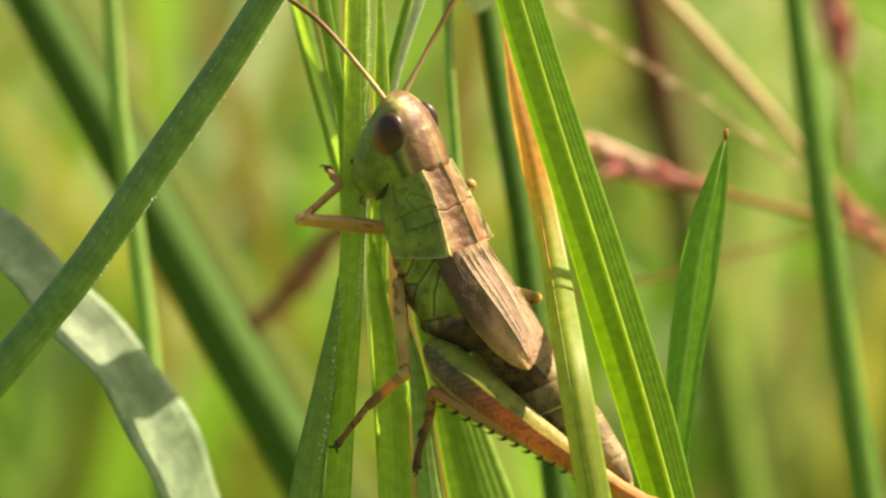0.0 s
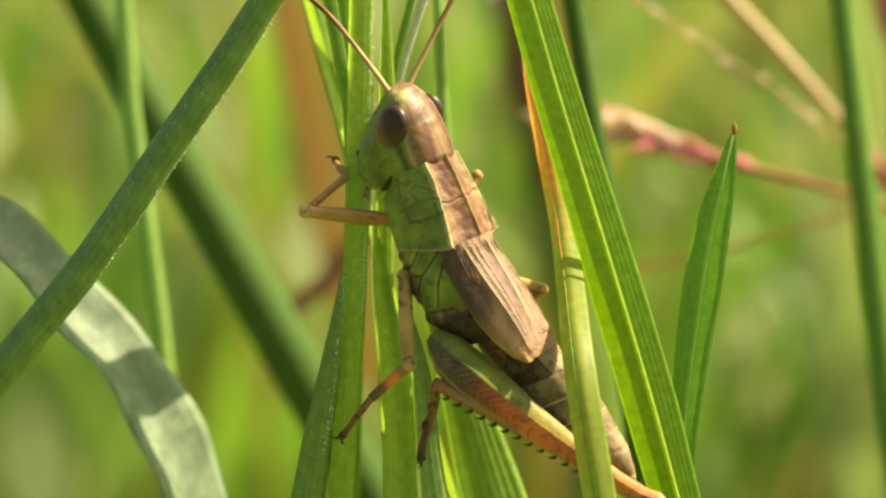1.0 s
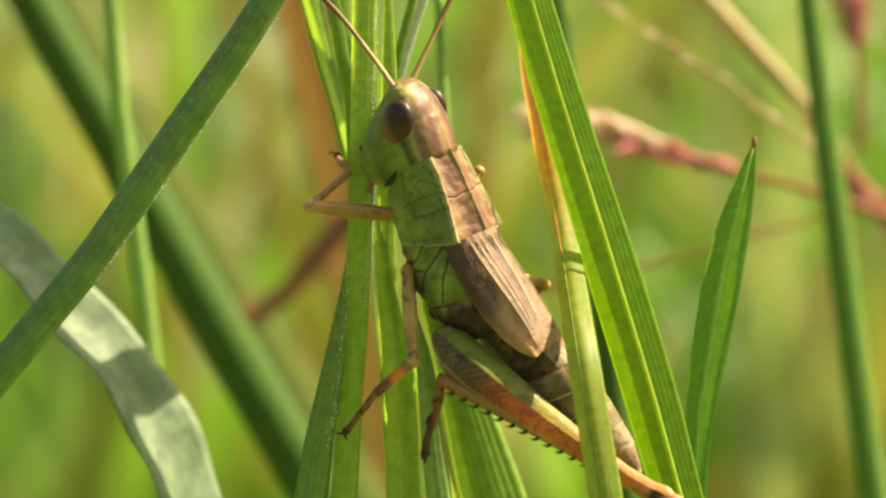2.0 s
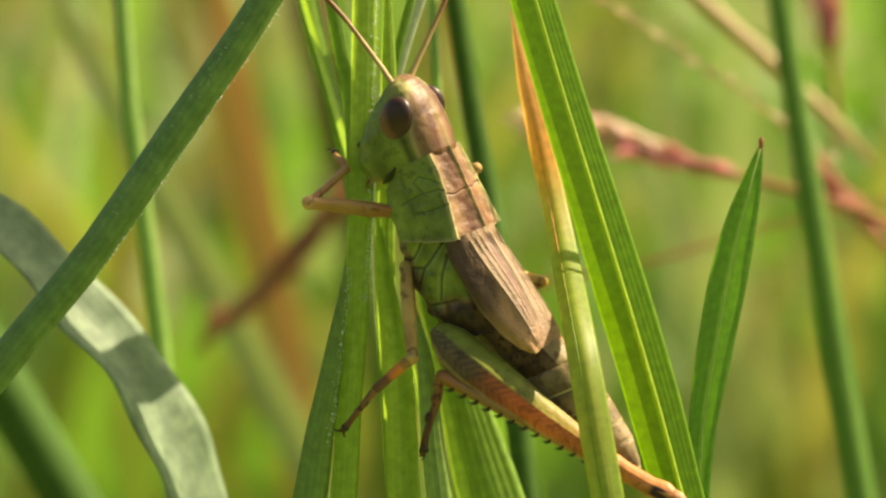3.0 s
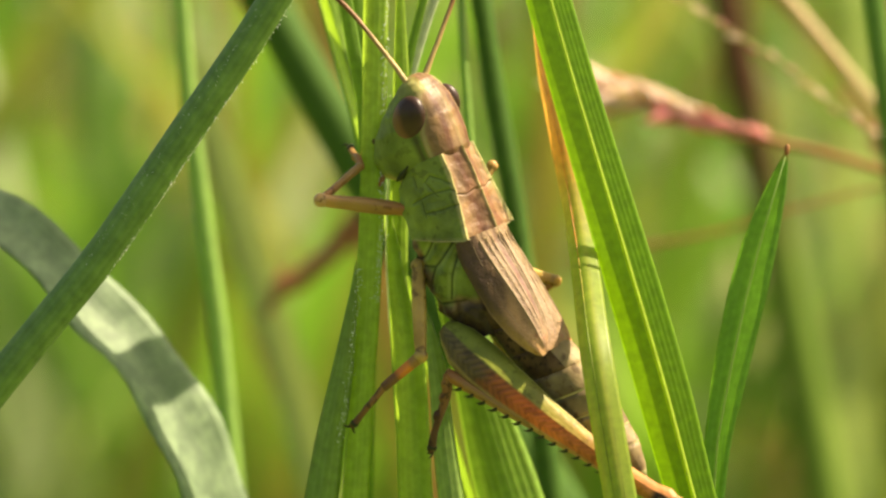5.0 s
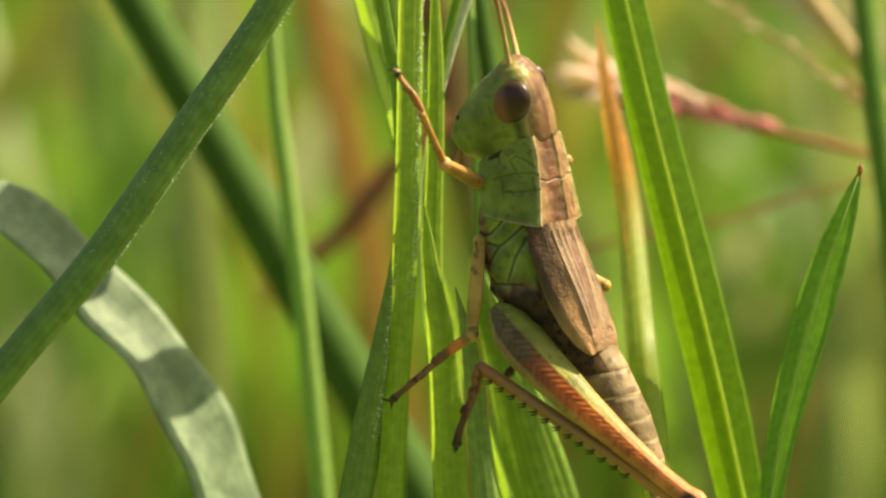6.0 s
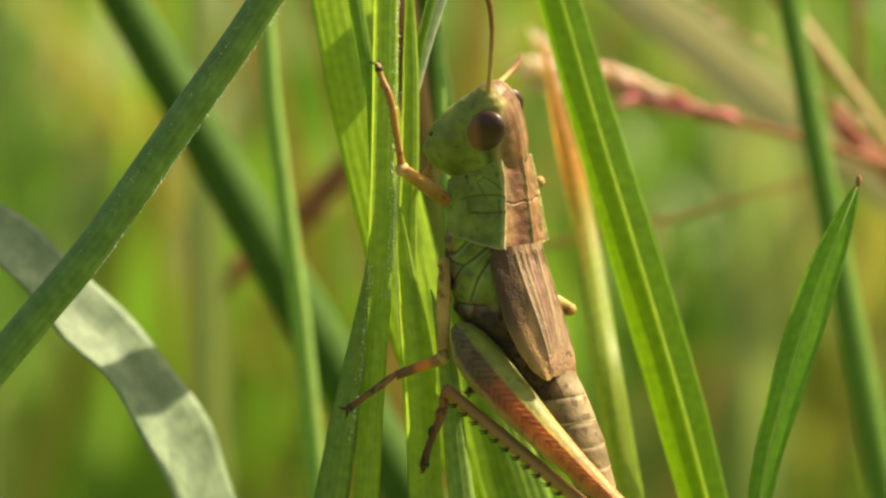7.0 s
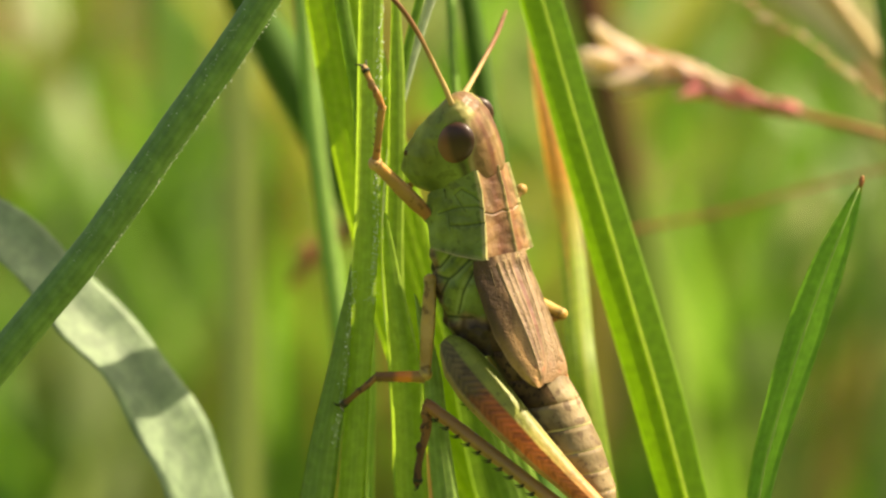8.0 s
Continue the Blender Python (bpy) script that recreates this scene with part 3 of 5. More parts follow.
bundle_blade([(-0.23, 1.7, -13.78), (-0.56, 1.7, -11.17), (-0.81, 1.7, -9.09), (-1.04, 1.7, -6.56), (-1.29, 1.7, -5.04), (-1.57, 1.7, -3.77), (-1.85, 1.7, -2.63)], [1.2, 1.15, 1.0, 0.85, 0.65, 0.35, 0.04], M_BLADE_PALE, "slender pale green blade under the insect's hind leg", ribs=3, fold=-0.5)
bundle_blade([(3.17, 7.5, -15.71), (1.78, 7.5, -11.65), (0.58, 7.5, -7.45), (-0.1, 7.5, -5.22), (-0.89, 7.5, -3.12), (-1.29, 7.5, -1.55)], [3.0, 3.0, 2.1, 1.6, 1.0, 0.3], M_BLADE_UNDER, "broad ribbed blade under the insect's hind leg", ribs=8, fold=-0.35)

DIAG = [(-26.82, -1.2, -15.4), (-22.59, -1.2, -9.43), (-19.6, -1.2, -5.62), (-16.19, -1.2, -1.47), (-14.4, -1.2, 1.02), (-11.89, -1.2, 4.7), (-9.65, -1.2, 7.94), (-7.71, -1.2, 10.97), (-5.67, -1.2, 14.2), (-3.43, -1.2, 18.43)]
DIAG_PIVOT = (-11.04, -1.2, 6.09)
leaning = planted("stem", tube_mesh(rooted(DIAG, 0.8), [0.94, 0.92, 0.9, 0.88, 0.86, 0.84, 0.82, 0.8, 0.77, 0.64], 24, 140, rough=0.03), M_STEM, "thick round blue-green grass stem leaning across", DIAG_PIVOT,
                  sway=[(0, -11.12, 6.09, 0.0), (3, -11.04, 6.09, 0.0), (5, -11.12, 6.09, 0.0), (6.3, -11.22, 6.09, 0.6), (7, -11.24, 6.09, 0.7), (8, -11.22, 6.09, 0.7)])

bead_row(beads_mesh(DIAG[3:], (0.63, -0.3, -0.43), 0.035, 300, 0.026, 21), DIAG_PIVOT, leaning, "tiny pale bristles along the stem")
bead_row(beads_mesh(DIAG[3:], (-0.2, -0.76, 0.14), 0.14, 130, 0.02, 22), DIAG_PIVOT, leaning, "tiny pale warts on the stem")

BROAD = [(-10.9, 10.0, -15.9), (-12.09, 10.0, -11.74), (-12.89, 10.0, -9.56), (-14.09, 10.0, -7.3), (-15.55, 10.0, -5.17), (-17.42, 10.0, -3.22), (-18.88, 10.0, -1.52), (-20.88, 10.0, 0.43), (-23.0, 10.0, 1.76), (-27.0, 10.0, 3.0)]
broad = planted("leaf", blade_mesh(rooted(BROAD, 0.3), [4.0, 4.2, 4.1, 4.0, 3.8, 3.7, 3.4, 2.9, 0.2], 0.25, 5, 0.0, 0.1, wave=0.09, twist=(-50, -50)), M_BROAD, "broad pale grey-green leaf arching over, crossed by shadows", (-11.95, 10.0, -12.09),
        sway=[(0, -11.95, -12.09, 0.0), (0.5, -12.15, -12.41, -0.3), (1, -12.47, -12.52, 0.6), (1.5, -12.64, -12.59, -0.2), (3, -11.79, -12.61, 0.7), (3.5, -11.86, -12.54, -0.1), (4, -11.56, -12.62, 0.1), (4.5, -11.92, -12.92, -0.4), (5, -12.21, -12.85, -0.5), (5.2, -12.55, -12.83, -2.1), (6.3, -11.78, -12.93, 0.0), (6.5, -11.99, -13.24, -1.0), (7, -11.94, -13.47, -1.2), (7.5, -11.92, -13.41, -0.5), (8, -12.86, -13.64, -0.0)])

part("midrib", shifted(tube_mesh([(x, y + 0.45, z) for x, y, z in BROAD], [0.09, 0.09, 0.08, 0.07, 0.03], 6, 60), (-11.95, 10.0, -12.09)), M_BROAD, broad, "faint midrib in a shallow groove")

RIBBED = [(11.85, 1.4, -16.66), (10.26, 1.4, -11.6), (8.85, 1.5, -6.55), (6.84, 1.7, 0.03), (4.85, 2.1, 6.37), (3.33, 2.5, 11.48), (2.55, 2.7, 14.04), (2.09, 2.8, 16.09)]
ribbed = planted("blade", blade_mesh(rooted(RIBBED, 0.3), [1.4, 2.15, 2.42, 2.42, 2.2, 2.05, 1.95, 1.6, 0.1], -0.22, 11, 0.008, 0.14, twist=(4, 4), rows=170), M_BIG, "wide vivid green blade with a pale midrib and fine ribs", (10.06, 1.4, -11.6),
        sway=[(0, 10.06, -11.6, 0.0), (0.5, 10.07, -11.71, -0.0), (1, 10.03, -11.72, 0.3), (1.5, 9.91, -11.67, 0.1), (3, 10.1, -11.84, 0.4), (3.5, 10.12, -11.82, 0.6), (4, 9.76, -11.82, 0.1), (4.5, 10.05, -11.86, 0.7), (5, 10.06, -11.89, 0.6), (5.2, 10.82, -12.15, 0.9, 0.8), (6.3, 12.46, -13.34, 3.6, 8), (6.5, 12.01, -13.5, 2.2, 8), (7, 11.58, -13.42, 0.5, 8), (7.5, 11.09, -13.23, -0.0, 8), (8, 10.19, -13.4, 0.4, 8)])

RIB = rooted([(x + 0.1 * (z > -12), y - 0.5, z) for x, y, z in RIBBED], 0.3)
part("midrib", shifted(tube_mesh(RIB, [0.13, 0.13, 0.13, 0.12, 0.11, 0.1, 0.03], 8, 170), (10.06, 1.4, -11.6)), M_RIB, ribbed, "pale yellow midrib")
WITHERING = [(7.45, -4.6, -15.55), (6.53, -4.4, -10.7), (5.65, -3.0, -5.38), (5.19, 0.8, -1.99), (4.81, 3.4, 0.55), (4.16, 4.8, 3.64), (3.36, 5.4, 7.03), (2.73, 5.8, 10.16)]
withering = planted("blade", blade_mesh(rooted(WITHERING, 0.3), [1.4, 1.45, 1.42, 1.3, 1.2, 1.1, 0.7, 0.04], -0.5, 5, 0.015, 0.08, twist=(0, 12), rows=170), M_ORANGE, "pale green blade withering to orange towards its tip", (6.53, -4.4, -10.7),
        sway=[(0, 6.53, -10.7, 0.0), (0.5, 6.62, -10.69, 0.1), (1, 6.74, -10.65, 0.3), (1.5, 6.61, -10.59, 0.4), (3, 6.58, -10.69, 0.3), (3.5, 6.53, -10.77, 0.5), (4, 6.43, -10.77, 0.1), (4.5, 7.04, -10.72, -0.0), (5, 6.88, -10.54, -0.3), (5.2, 7.49, -10.58, -0.4, 1.5), (6.3, 8.61, -12.17, 3.3, 14), (6.5, 8.6, -12.47, 0.1, 14), (7, 8.04, -12.36, 0.2, 14), (7.5, 7.21, -12.2, 1.3, 14), (8, 6.31, -12.39, -0.0, 14)])

for side, up in ((-0.22, 0.05), (0.24, 0.05)):
    part("vein", shifted(tube_mesh([(x + side * (1 if z < 2 else 0.5), y - up, z) for x, y, z in WITHERING[:-1]], [0.022, 0.026, 0.026, 0.022, 0.012], 5, 70), (6.53, -4.4, -10.7)), M_ORANGE, withering, "pale raised vein")

pointed = planted("leaf", blade_mesh(rooted([(10.62, 3.0, -13.76), (10.57, 3.0, -8.65), (10.93, 3.0, -5.08), (11.44, 3.0, -1.51), (11.95, 3.0, 1.3), (12.41, 3.0, 3.34), (12.79, 3.0, 5.13)], 0.1), [0.8, 1.1, 1.38, 1.65, 1.75, 1.6, 1.22, 0.8, 0.14], 0.2, 4, 0.02, 0.12, wave=0.03), M_SMALL, "small pointed green leaf with a rusty tip", (10.57, 3.0, -8.65),
        sway=[(0, 10.57, -8.65, 0.0), (0.5, 10.64, -8.90, -0.5), (1, 10.56, -8.80, 0.2), (1.5, 10.76, -9.26, 1.0), (3, 11.38, -9.66, 2.2), (3.5, 11.12, -9.62, 2.5), (4, 12.09, -9.88, 6.8), (4.5, 12.06, -10.07, 7.7), (5, 11.43, -10.01, 3.8), (5.2, 11.67, -10.44, 7.4), (6.3, 14.26, -10.98, 6.2), (6.5, 13.71, -11.05, 6.8), (7, 14.01, -11.30, 8.4), (7.5, 14.19, -11.17, 9.0), (8, 13.91, -11.20, 9.0)])

tip = bmesh.new()
bmesh.ops.create_icosphere(tip, subdivisions=2, radius=0.16 * MM, matrix=Matrix.Translation(Vector((12.79, 3.0, 5.18)) * MM) @ Matrix.Diagonal((0.8, 0.7, 1.7, 1)))
part("tip", shifted(tip, (10.57, 3.0, -8.65)), M_RUST, pointed, "rusty brown dry tip")
part("midrib", shifted(tube_mesh(rooted([(10.6, 2.75, -13.74), (10.55, 2.75, -8.64), (10.91, 2.75, -5.07), (11.42, 2.75, -1.5), (11.93, 2.75, 1.3), (12.39, 2.75, 3.34), (12.72, 2.75, 4.87)], 0.1), [0.07, 0.07, 0.06, 0.03], 6, 40), (10.57, 3.0, -8.65)), M_BLADE_PALE, pointed)

# ---- the grass close behind ----
planted("stem", tube_mesh(rooted([(-5.14, 40.0, -16.88), (-8.27, 40.0, -11.56), (-11.4, 40.0, -6.23), (-17.29, 40.0, 4.1), (-22.68, 40.0, 13.5), (-28.32, 40.0, 23.21)], 0.6), [1.8, 1.75, 1.7, 1.6, 1.5, 1.1], 14, 30), M_STEM_DARK, "dark green stem leaning behind, out of focus", (-17.29, 40.0, 4.1),
        sway=[(0, -17.29, 4.10, 0.0), (0.5, -21.48, 3.51, 0.0), (1, -16.51, 3.29, 0.0), (1.5, -13.54, 3.24, 0.0), (3, -30.89, 3.50, 0.0), (3.5, -17.62, 4.17, 0.0), (4, -27.54, 4.16, 0.0), (4.5, -23.77, 3.30, 0.0), (5, -6.98, 2.08, 0.0), (5.2, -8.14, 1.52, 0.0), (6.3, -15.19, 1.35, 0.0), (6.5, -15.07, 0.77, 0.0), (7, -12.97, 1.26, 0.0), (7.5, -10.71, 1.62, 0.0), (8, -8.71, 0.90, 0.0)])
planted("blade", blade_mesh(rooted([(-3.09, 75.0, -20.02), (-6.77, 75.0, -13.76), (-12.66, 75.0, -3.75), (-17.11, 75.0, 3.61), (-21.49, 75.0, 11.08), (-25.17, 75.0, 17.7)], 0.5), [2.6, 2.6, 2.4, 2.2, 1.9, 0.8], 0.3, 3, 0.02), M_FAR_PALE, "pale green blade leaning in the blur behind", (-12.66, 75.0, -3.75),
        sway=[(0, -12.66, -3.75, 0.0), (0.5, -13.60, -4.70, -0.9), (1, -13.47, -5.59, -1.9), (1.5, -13.20, -5.74, -1.9), (3, -13.22, -4.82, 2.4), (3.5, -11.53, -4.93, -0.9), (4, -15.46, -4.19, 21.3), (4.5, -14.46, -5.72, 0.2), (5, -15.13, -8.17, 14.1), (5.2, -16.72, -9.11, 14.1), (6.3, -19.77, -9.41, 29.2), (6.5, -19.94, -10.51, 29.2), (7, -16.09, -9.57, 29.2), (7.5, -15.46, -8.95, 30.2), (8, -18.86, -10.37, 30.3)])
planted("stem", tube_mesh(rooted([(-14.39, 26.0, -13.37), (-15.21, 26.0, -4.63), (-16.14, 26.0, 2.65), (-16.87, 26.0, 8.48), (-17.16, 26.0, 12.85), (-17.59, 26.0, 18.67)], 0.2), [0.75, 0.7, 0.65, 0.6, 0.55, 0.4], 12, 26), M_STALK, "pale green stalk behind, out of focus", (-16.87, 26.0, 8.48),
        sway=[(0, -16.87, 8.48, 0.0), (0.5, -17.25, 8.02, 0.0), (1, -17.69, 7.64, 0.0), (1.5, -17.86, 7.63, 0.0), (3, -16.16, 7.62, 0.0), (3.5, -16.55, 8.05, 0.0), (4, -16.66, 8.05, 0.0), (4.5, -17.49, 7.45, 0.0), (5, -15.16, 6.71, 0.0), (5.2, -14.70, 6.29, 0.0), (6.3, -8.75, 6.19, 0.0), (6.5, -7.80, 5.82, 0.0), (7, -9.55, 6.12, 0.0), (7.5, -8.89, 6.38, 0.0), (8, -9.24, 5.92, 0.0)])
planted("stem", tube_mesh(rooted([(23.12, 34.0, -15.46), (21.91, 34.0, -7.87), (20.84, 34.0, -0.27), (19.32, 34.0, 10.36), (18.72, 34.0, 14.91), (17.8, 34.0, 22.51)], 0.2), [1.0, 0.97, 0.92, 0.87, 0.83, 0.55], 12, 26), M_STEM_MID, "green upright stem behind, out of focus", (19.32, 34.0, 10.36),
        sway=[(0, 19.32, 10.36, 0.0), (0.5, 19.71, 9.79, 0.4), (1, 19.9, 9.32, 1.3), (1.5, 19.73, 9.28, 1.3), (3, 18.83, 9.49, -1.0), (3.5, 19.06, 10.04, 0.1), (4, 19.45, 10.05, -0.4), (4.5, 20.09, 9.24, 0.5), (5, 21.26, 8.26, 0.2), (5.2, 20.46, 7.77, 0.1), (6.3, 20.33, 7.64, 0.6), (6.5, 19.97, 7.17, 0.0), (7, 18.47, 7.54, -3.1), (7.5, 19.26, 7.86, -1.2), (8, 21.27, 7.3, 0.0)])
planted("stem", tube_mesh(rooted([(5.44, 22.0, -10.23), (4.59, 22.0, -3.39), (3.88, 22.0, 1.74), (2.59, 22.0, 9.15), (2.02, 22.0, 13.14), (1.31, 22.0, 18.27)], 0.2), [0.8, 0.78, 0.74, 0.7, 0.66, 0.5], 12, 26), M_STEM_DARK, "deep green stem behind the insect, out of focus", (2.59, 22.0, 9.15),
        sway=[(0, 2.59, 9.15, 0.0), (0.5, 4.40, 8.71, 0.0), (1, 5.80, 8.65, 0.0), (1.5, 7.10, 8.64, 0.0), (3, 1.06, 8.89, 0.0), (3.5, 3.12, 9.25, 0.0), (4, 2.78, 9.25, 0.0), (4.5, 1.79, 8.69, 0.0), (5, 0.58, 8.10, 0.0), (5.2, 2.35, 7.73, 0.0), (6.3, -0.30, 8.21, 0.0), (6.5, 2.46, 7.91, 0.0), (7, -1.03, 7.58, 0.0), (7.5, -1.09, 8.10, 0.0), (8, -0.21, 7.44, 0.0)])
planted("stem", tube_mesh(rooted([(1.25, 14.0, -7.06), (0.57, 14.0, 1.12), (0.16, 14.0, 6.57), (-0.03, 14.0, 10.38), (-0.25, 14.0, 16.11)], 0.2), [0.4, 0.38, 0.36, 0.34, 0.2], 10, 20), M_STALK, "thin yellow-green stem behind the insect's head", (0.16, 14.0, 6.57),
        sway=[(0, 0.44, 6.57, 0.0), (1, -0.81, 5.95, 0.0), (1.5, -0.63, 5.96, 0.0), (3, -0.34, 5.78, 0.0), (4, -1.06, 6.27, 0.0), (4.5, -0.41, 5.86, 0.0), (5, -0.28, 5.55, 0.0), (5.2, -0.99, 5.26, 0.0), (6.3, 0.09, 5.20, 0.0), (7, -0.71, 5.17, 0.0), (8, -0.81, 5.10, 0.0)])


GRAINS, RUST_GRAINS, PALE_GRAINS = [], [], []
for L, r in ((1.6, 0.30), (2.1, 0.34), (2.6, 0.38)):
    g = tube_mesh([(0, 0, 0), (L * 0.4, 0, 0), (L, 0, 0)], [0.08, r, r * 0.7, 0.03], 6, 6)
    GRAINS.append((link_mesh("spikelet", g.copy(), M_PINK)).data)
    PALE_GRAINS.append((link_mesh("spikelet", g.copy(), M_PINK_PALE)).data)
    RUST_GRAINS.append((link_mesh("spikelet", g, M_RUST)).data)
for ob in list(scene.objects):
    if ob.name.startswith("spikelet"):
        bpy.data.objects.remove(ob)


def spike(name, axis, radius, grains, seed, label, pivot, sway=None, size=1.0, kernels=GRAINS, opening=0.0, stem=M_RUST):
    """A grass ear: a stalk with overlapping pointed spikelets along part of it."""
    rnd = random.Random(seed)
    line = spline(axis, 100)
    ob = plant(name, label, "grass ear", pivot, sway, "grass ears in the meadow")
    part("stalk", shifted(tube_mesh(axis, radius, 8, 24), pivot), stem, ob)
    for i in range(grains[0]):
        s = grains[1] + (grains[2] - grains[1]) * i / grains[0]
        k = int(s * 98)
        t = (line[k + 1] - line[k]).normalized()
        out = Vector((rnd.uniform(-1, 1), rnd.uniform(-1, 1), rnd.uniform(-1, 1))).normalized()
        f = i / grains[0]
        way = (t + out * rnd.uniform(0.12, 0.4 + opening * f)).normalized()
        a = line[k] + out * 0.12 * size - Vector(pivot)
        g = new("spikelet", rnd.choice(PALE_GRAINS if opening and rnd.random() < 1.6 * f - 0.35 else kernels))
        g.parent = ob
        g.matrix_basis = Matrix.Translation(a * MM) @ way.to_track_quat("X", "Z").to_matrix().to_4x4() @ Matrix.Scale(size * (1 + opening * (0.9 * f - 0.45)), 4)
    return ob


spike("grass_ear", [(24.31, 38.0, 0.28), (19.72, 38.0, 1.95), (14.77, 38.0, 3.2), (11.04, 38.0, 4.37), (7.94, 38.0, 5.24), (4.84, 38.0, 5.86), (2.98, 38.0, 5.99)], [0.28, 0.24, 0.22, 0.2, 0.16, 0.1, 0.05], (70, 0.42, 0.9), 11, "pink and straw-coloured grass ear behind, out of focus", (11.04, 38.0, 4.37),
      [(0, 11.04, 4.37, 0.0), (0.5, 11.44, 4.52, 0.0), (1, 10.76, 4.58, 0.0), (1.5, 10.75, 4.6, 0.0), (3, 11.97, 4.47, 0.0), (3.5, 11.23, 4.1, 0.0), (4, 10.87, 4.25, 0.0), (4.5, 10.85, 4.43, 0.0), (5, 11.18, 5.07, 0.0), (5.2, 11.08, 5.31, 0.0), (6.3, 11.56, 4.79, 0.0), (6.5, 10.9, 5.56, 0.0), (7, 11.28, 5.21, 0.0), (7.5, 11.59, 5.03, 0.0), (8, 12.29, 5.38, 0.0)], 1.1, GRAINS, 0.7)
spike("grass_ear", [(20.44, 36.0, 3.41), (18.91, 36.0, 4.33), (15.84, 36.0, 6.84), (13.39, 36.0, 8.47), (10.32, 36.0, 10.53), (7.55, 36.0, 12.37), (5.4, 36.0, 13.84)], [0.08, 0.09, 0.09, 0.09, 0.08, 0.08, 0.07], (15, 0.02, 0.97), 12, "thin yellow-pink grass ear hanging over, out of focus", (10.5, 36.0, 10.47), [(0, 10.5, 10.47, 0.0), (0.3, 11.1, 10.89, 0.0), (1, 11.64, 10.59, 0.0), (1.5, 10.31, 10.74, 0.0), (3, 11.97, 10.81, 0.0), (3.5, 10.9, 10.73, 0.0), (4, 10.75, 10.48, 0.0), (4.5, 10.63, 10.27, 0.0), (5, 11.66, 10.82, 0.0), (8, 12.66, 10.82, 0.0)], 0.5, PALE_GRAINS + GRAINS[:1], 0.0, M_STALK_DRY)
spike("grass_ear", [(26.84, 50.0, -1.28), (24.86, 50.0, 1.02), (22.89, 50.0, 3.16), (20.92, 50.0, 5.62), (20.09, 50.0, 6.61)], [0.3, 0.3, 0.3, 0.25, 0.2], (30, 0.1, 0.6), 13, "reddish grass ear bending down, out of focus", (22.89, 50.0, 3.16), None, 0.9)
spike("grass_ear", [(24.22, 56.0, 4.77), (24.05, 56.0, 8.83), (23.82, 56.0, 11.88), (23.21, 56.0, 14.92), (22.7, 56.0, 17.96)], [0.25, 0.25, 0.25, 0.2, 0.1], (46, 0.45, 1.0), 14, "rusty upright grass ear behind, out of focus", (23.82, 56.0, 11.88), None, 1.2)
spike("grass_ear", [(-14.30, 62.0, -7.36), (-13.52, 62.0, -6.16), (-10.92, 62.0, -4.14), (-8.49, 62.0, -1.36), (-6.39, 62.0, 1.08), (-4.66, 62.0, 2.82)], [0.3, 0.35, 0.35, 0.3, 0.2, 0.1], (64, 0.05, 0.98), 15, "rusty red grass ear behind the tuft, out of focus", (-10.92, 62.0, -4.14), None, 1.15, RUST_GRAINS)
planted("stem", tube_mesh([(20.96, 44.0, 4.5), (19.84, 44.0, 6.1), (16.49, 44.0, 9.93), (12.65, 44.0, 14.09), (10.1, 44.0, 16.96), (5.62, 44.0, 22.07)], [0.2, 0.42, 0.5, 0.48, 0.44, 0.3], 10, 20), M_STRAW, "dry tan straw leaning behind, out of focus", (16.49, 44.0, 9.93),
        [(0, 16.49, 9.93, 0.0), (0.5, 16.69, 9.91, -0.9), (1, 17.38, 9.08, -0.2), (1.5, 17.18, 9.28, 1.9), (3, 19.78, 8.86, -5.4), (3.5, 16.57, 9.75, 1.2), (4, 16.98, 9.75, 2.5), (4.5, 17.4, 8.92, 0.2), (5, 19.84, 7.75, 2.8), (5.2, 19.58, 7.16, 5.7), (6.3, 20.93, 7.31, 5.0), (6.5, 20.42, 7.97, 5.0), (7, 21.50, 6.61, 5.0), (7.5, 22.19, 7.58, 5.0), (8, 20.54, 7.64, 5.0)])
planted("blade", blade_mesh(rooted([(27.76, 75.0, -1.33), (22.58, 75.0, 2.76), (17.31, 75.0, 6.91), (12.08, 75.0, 11.05), (7.12, 75.0, 14.89)], 0.6), [1.8, 2.6, 3.2, 3.2, 2.6, 0.3], 0.2, 3, 0.02), M_DRY_BLADE, "dry whitish straw blade swept over by the wind, out of focus", (17.31, 75.0, 6.91),
        sway=[(0, 35.18, 19.54, 0.0), (5, 31.78, 16.81, 0.0), (5.2, 28.72, 15.17, 0.0), (6.3, 18.82, 8.51, 0.0), (6.6, 18.09, 5.14, 0.0), (7, 17.31, 6.91, 0.0), (7.5, 17.37, 8.45, 0.0), (8, 19.82, 9.3, 0.0)])
planted("stem", tube_mesh([(4.62, 42.0, -3.29), (7.15, 42.0, -2.56), (12.53, 42.0, -1.49), (16.32, 42.0, -0.35), (20.75, 42.0, 0.82), (25.81, 42.0, 1.93)], [0.16, 0.14, 0.13, 0.11, 0.1, 0.08], 8, 20), M_RUST, "thin reddish stalk crossing behind, out of focus", (12.53, 42.0, -1.49))
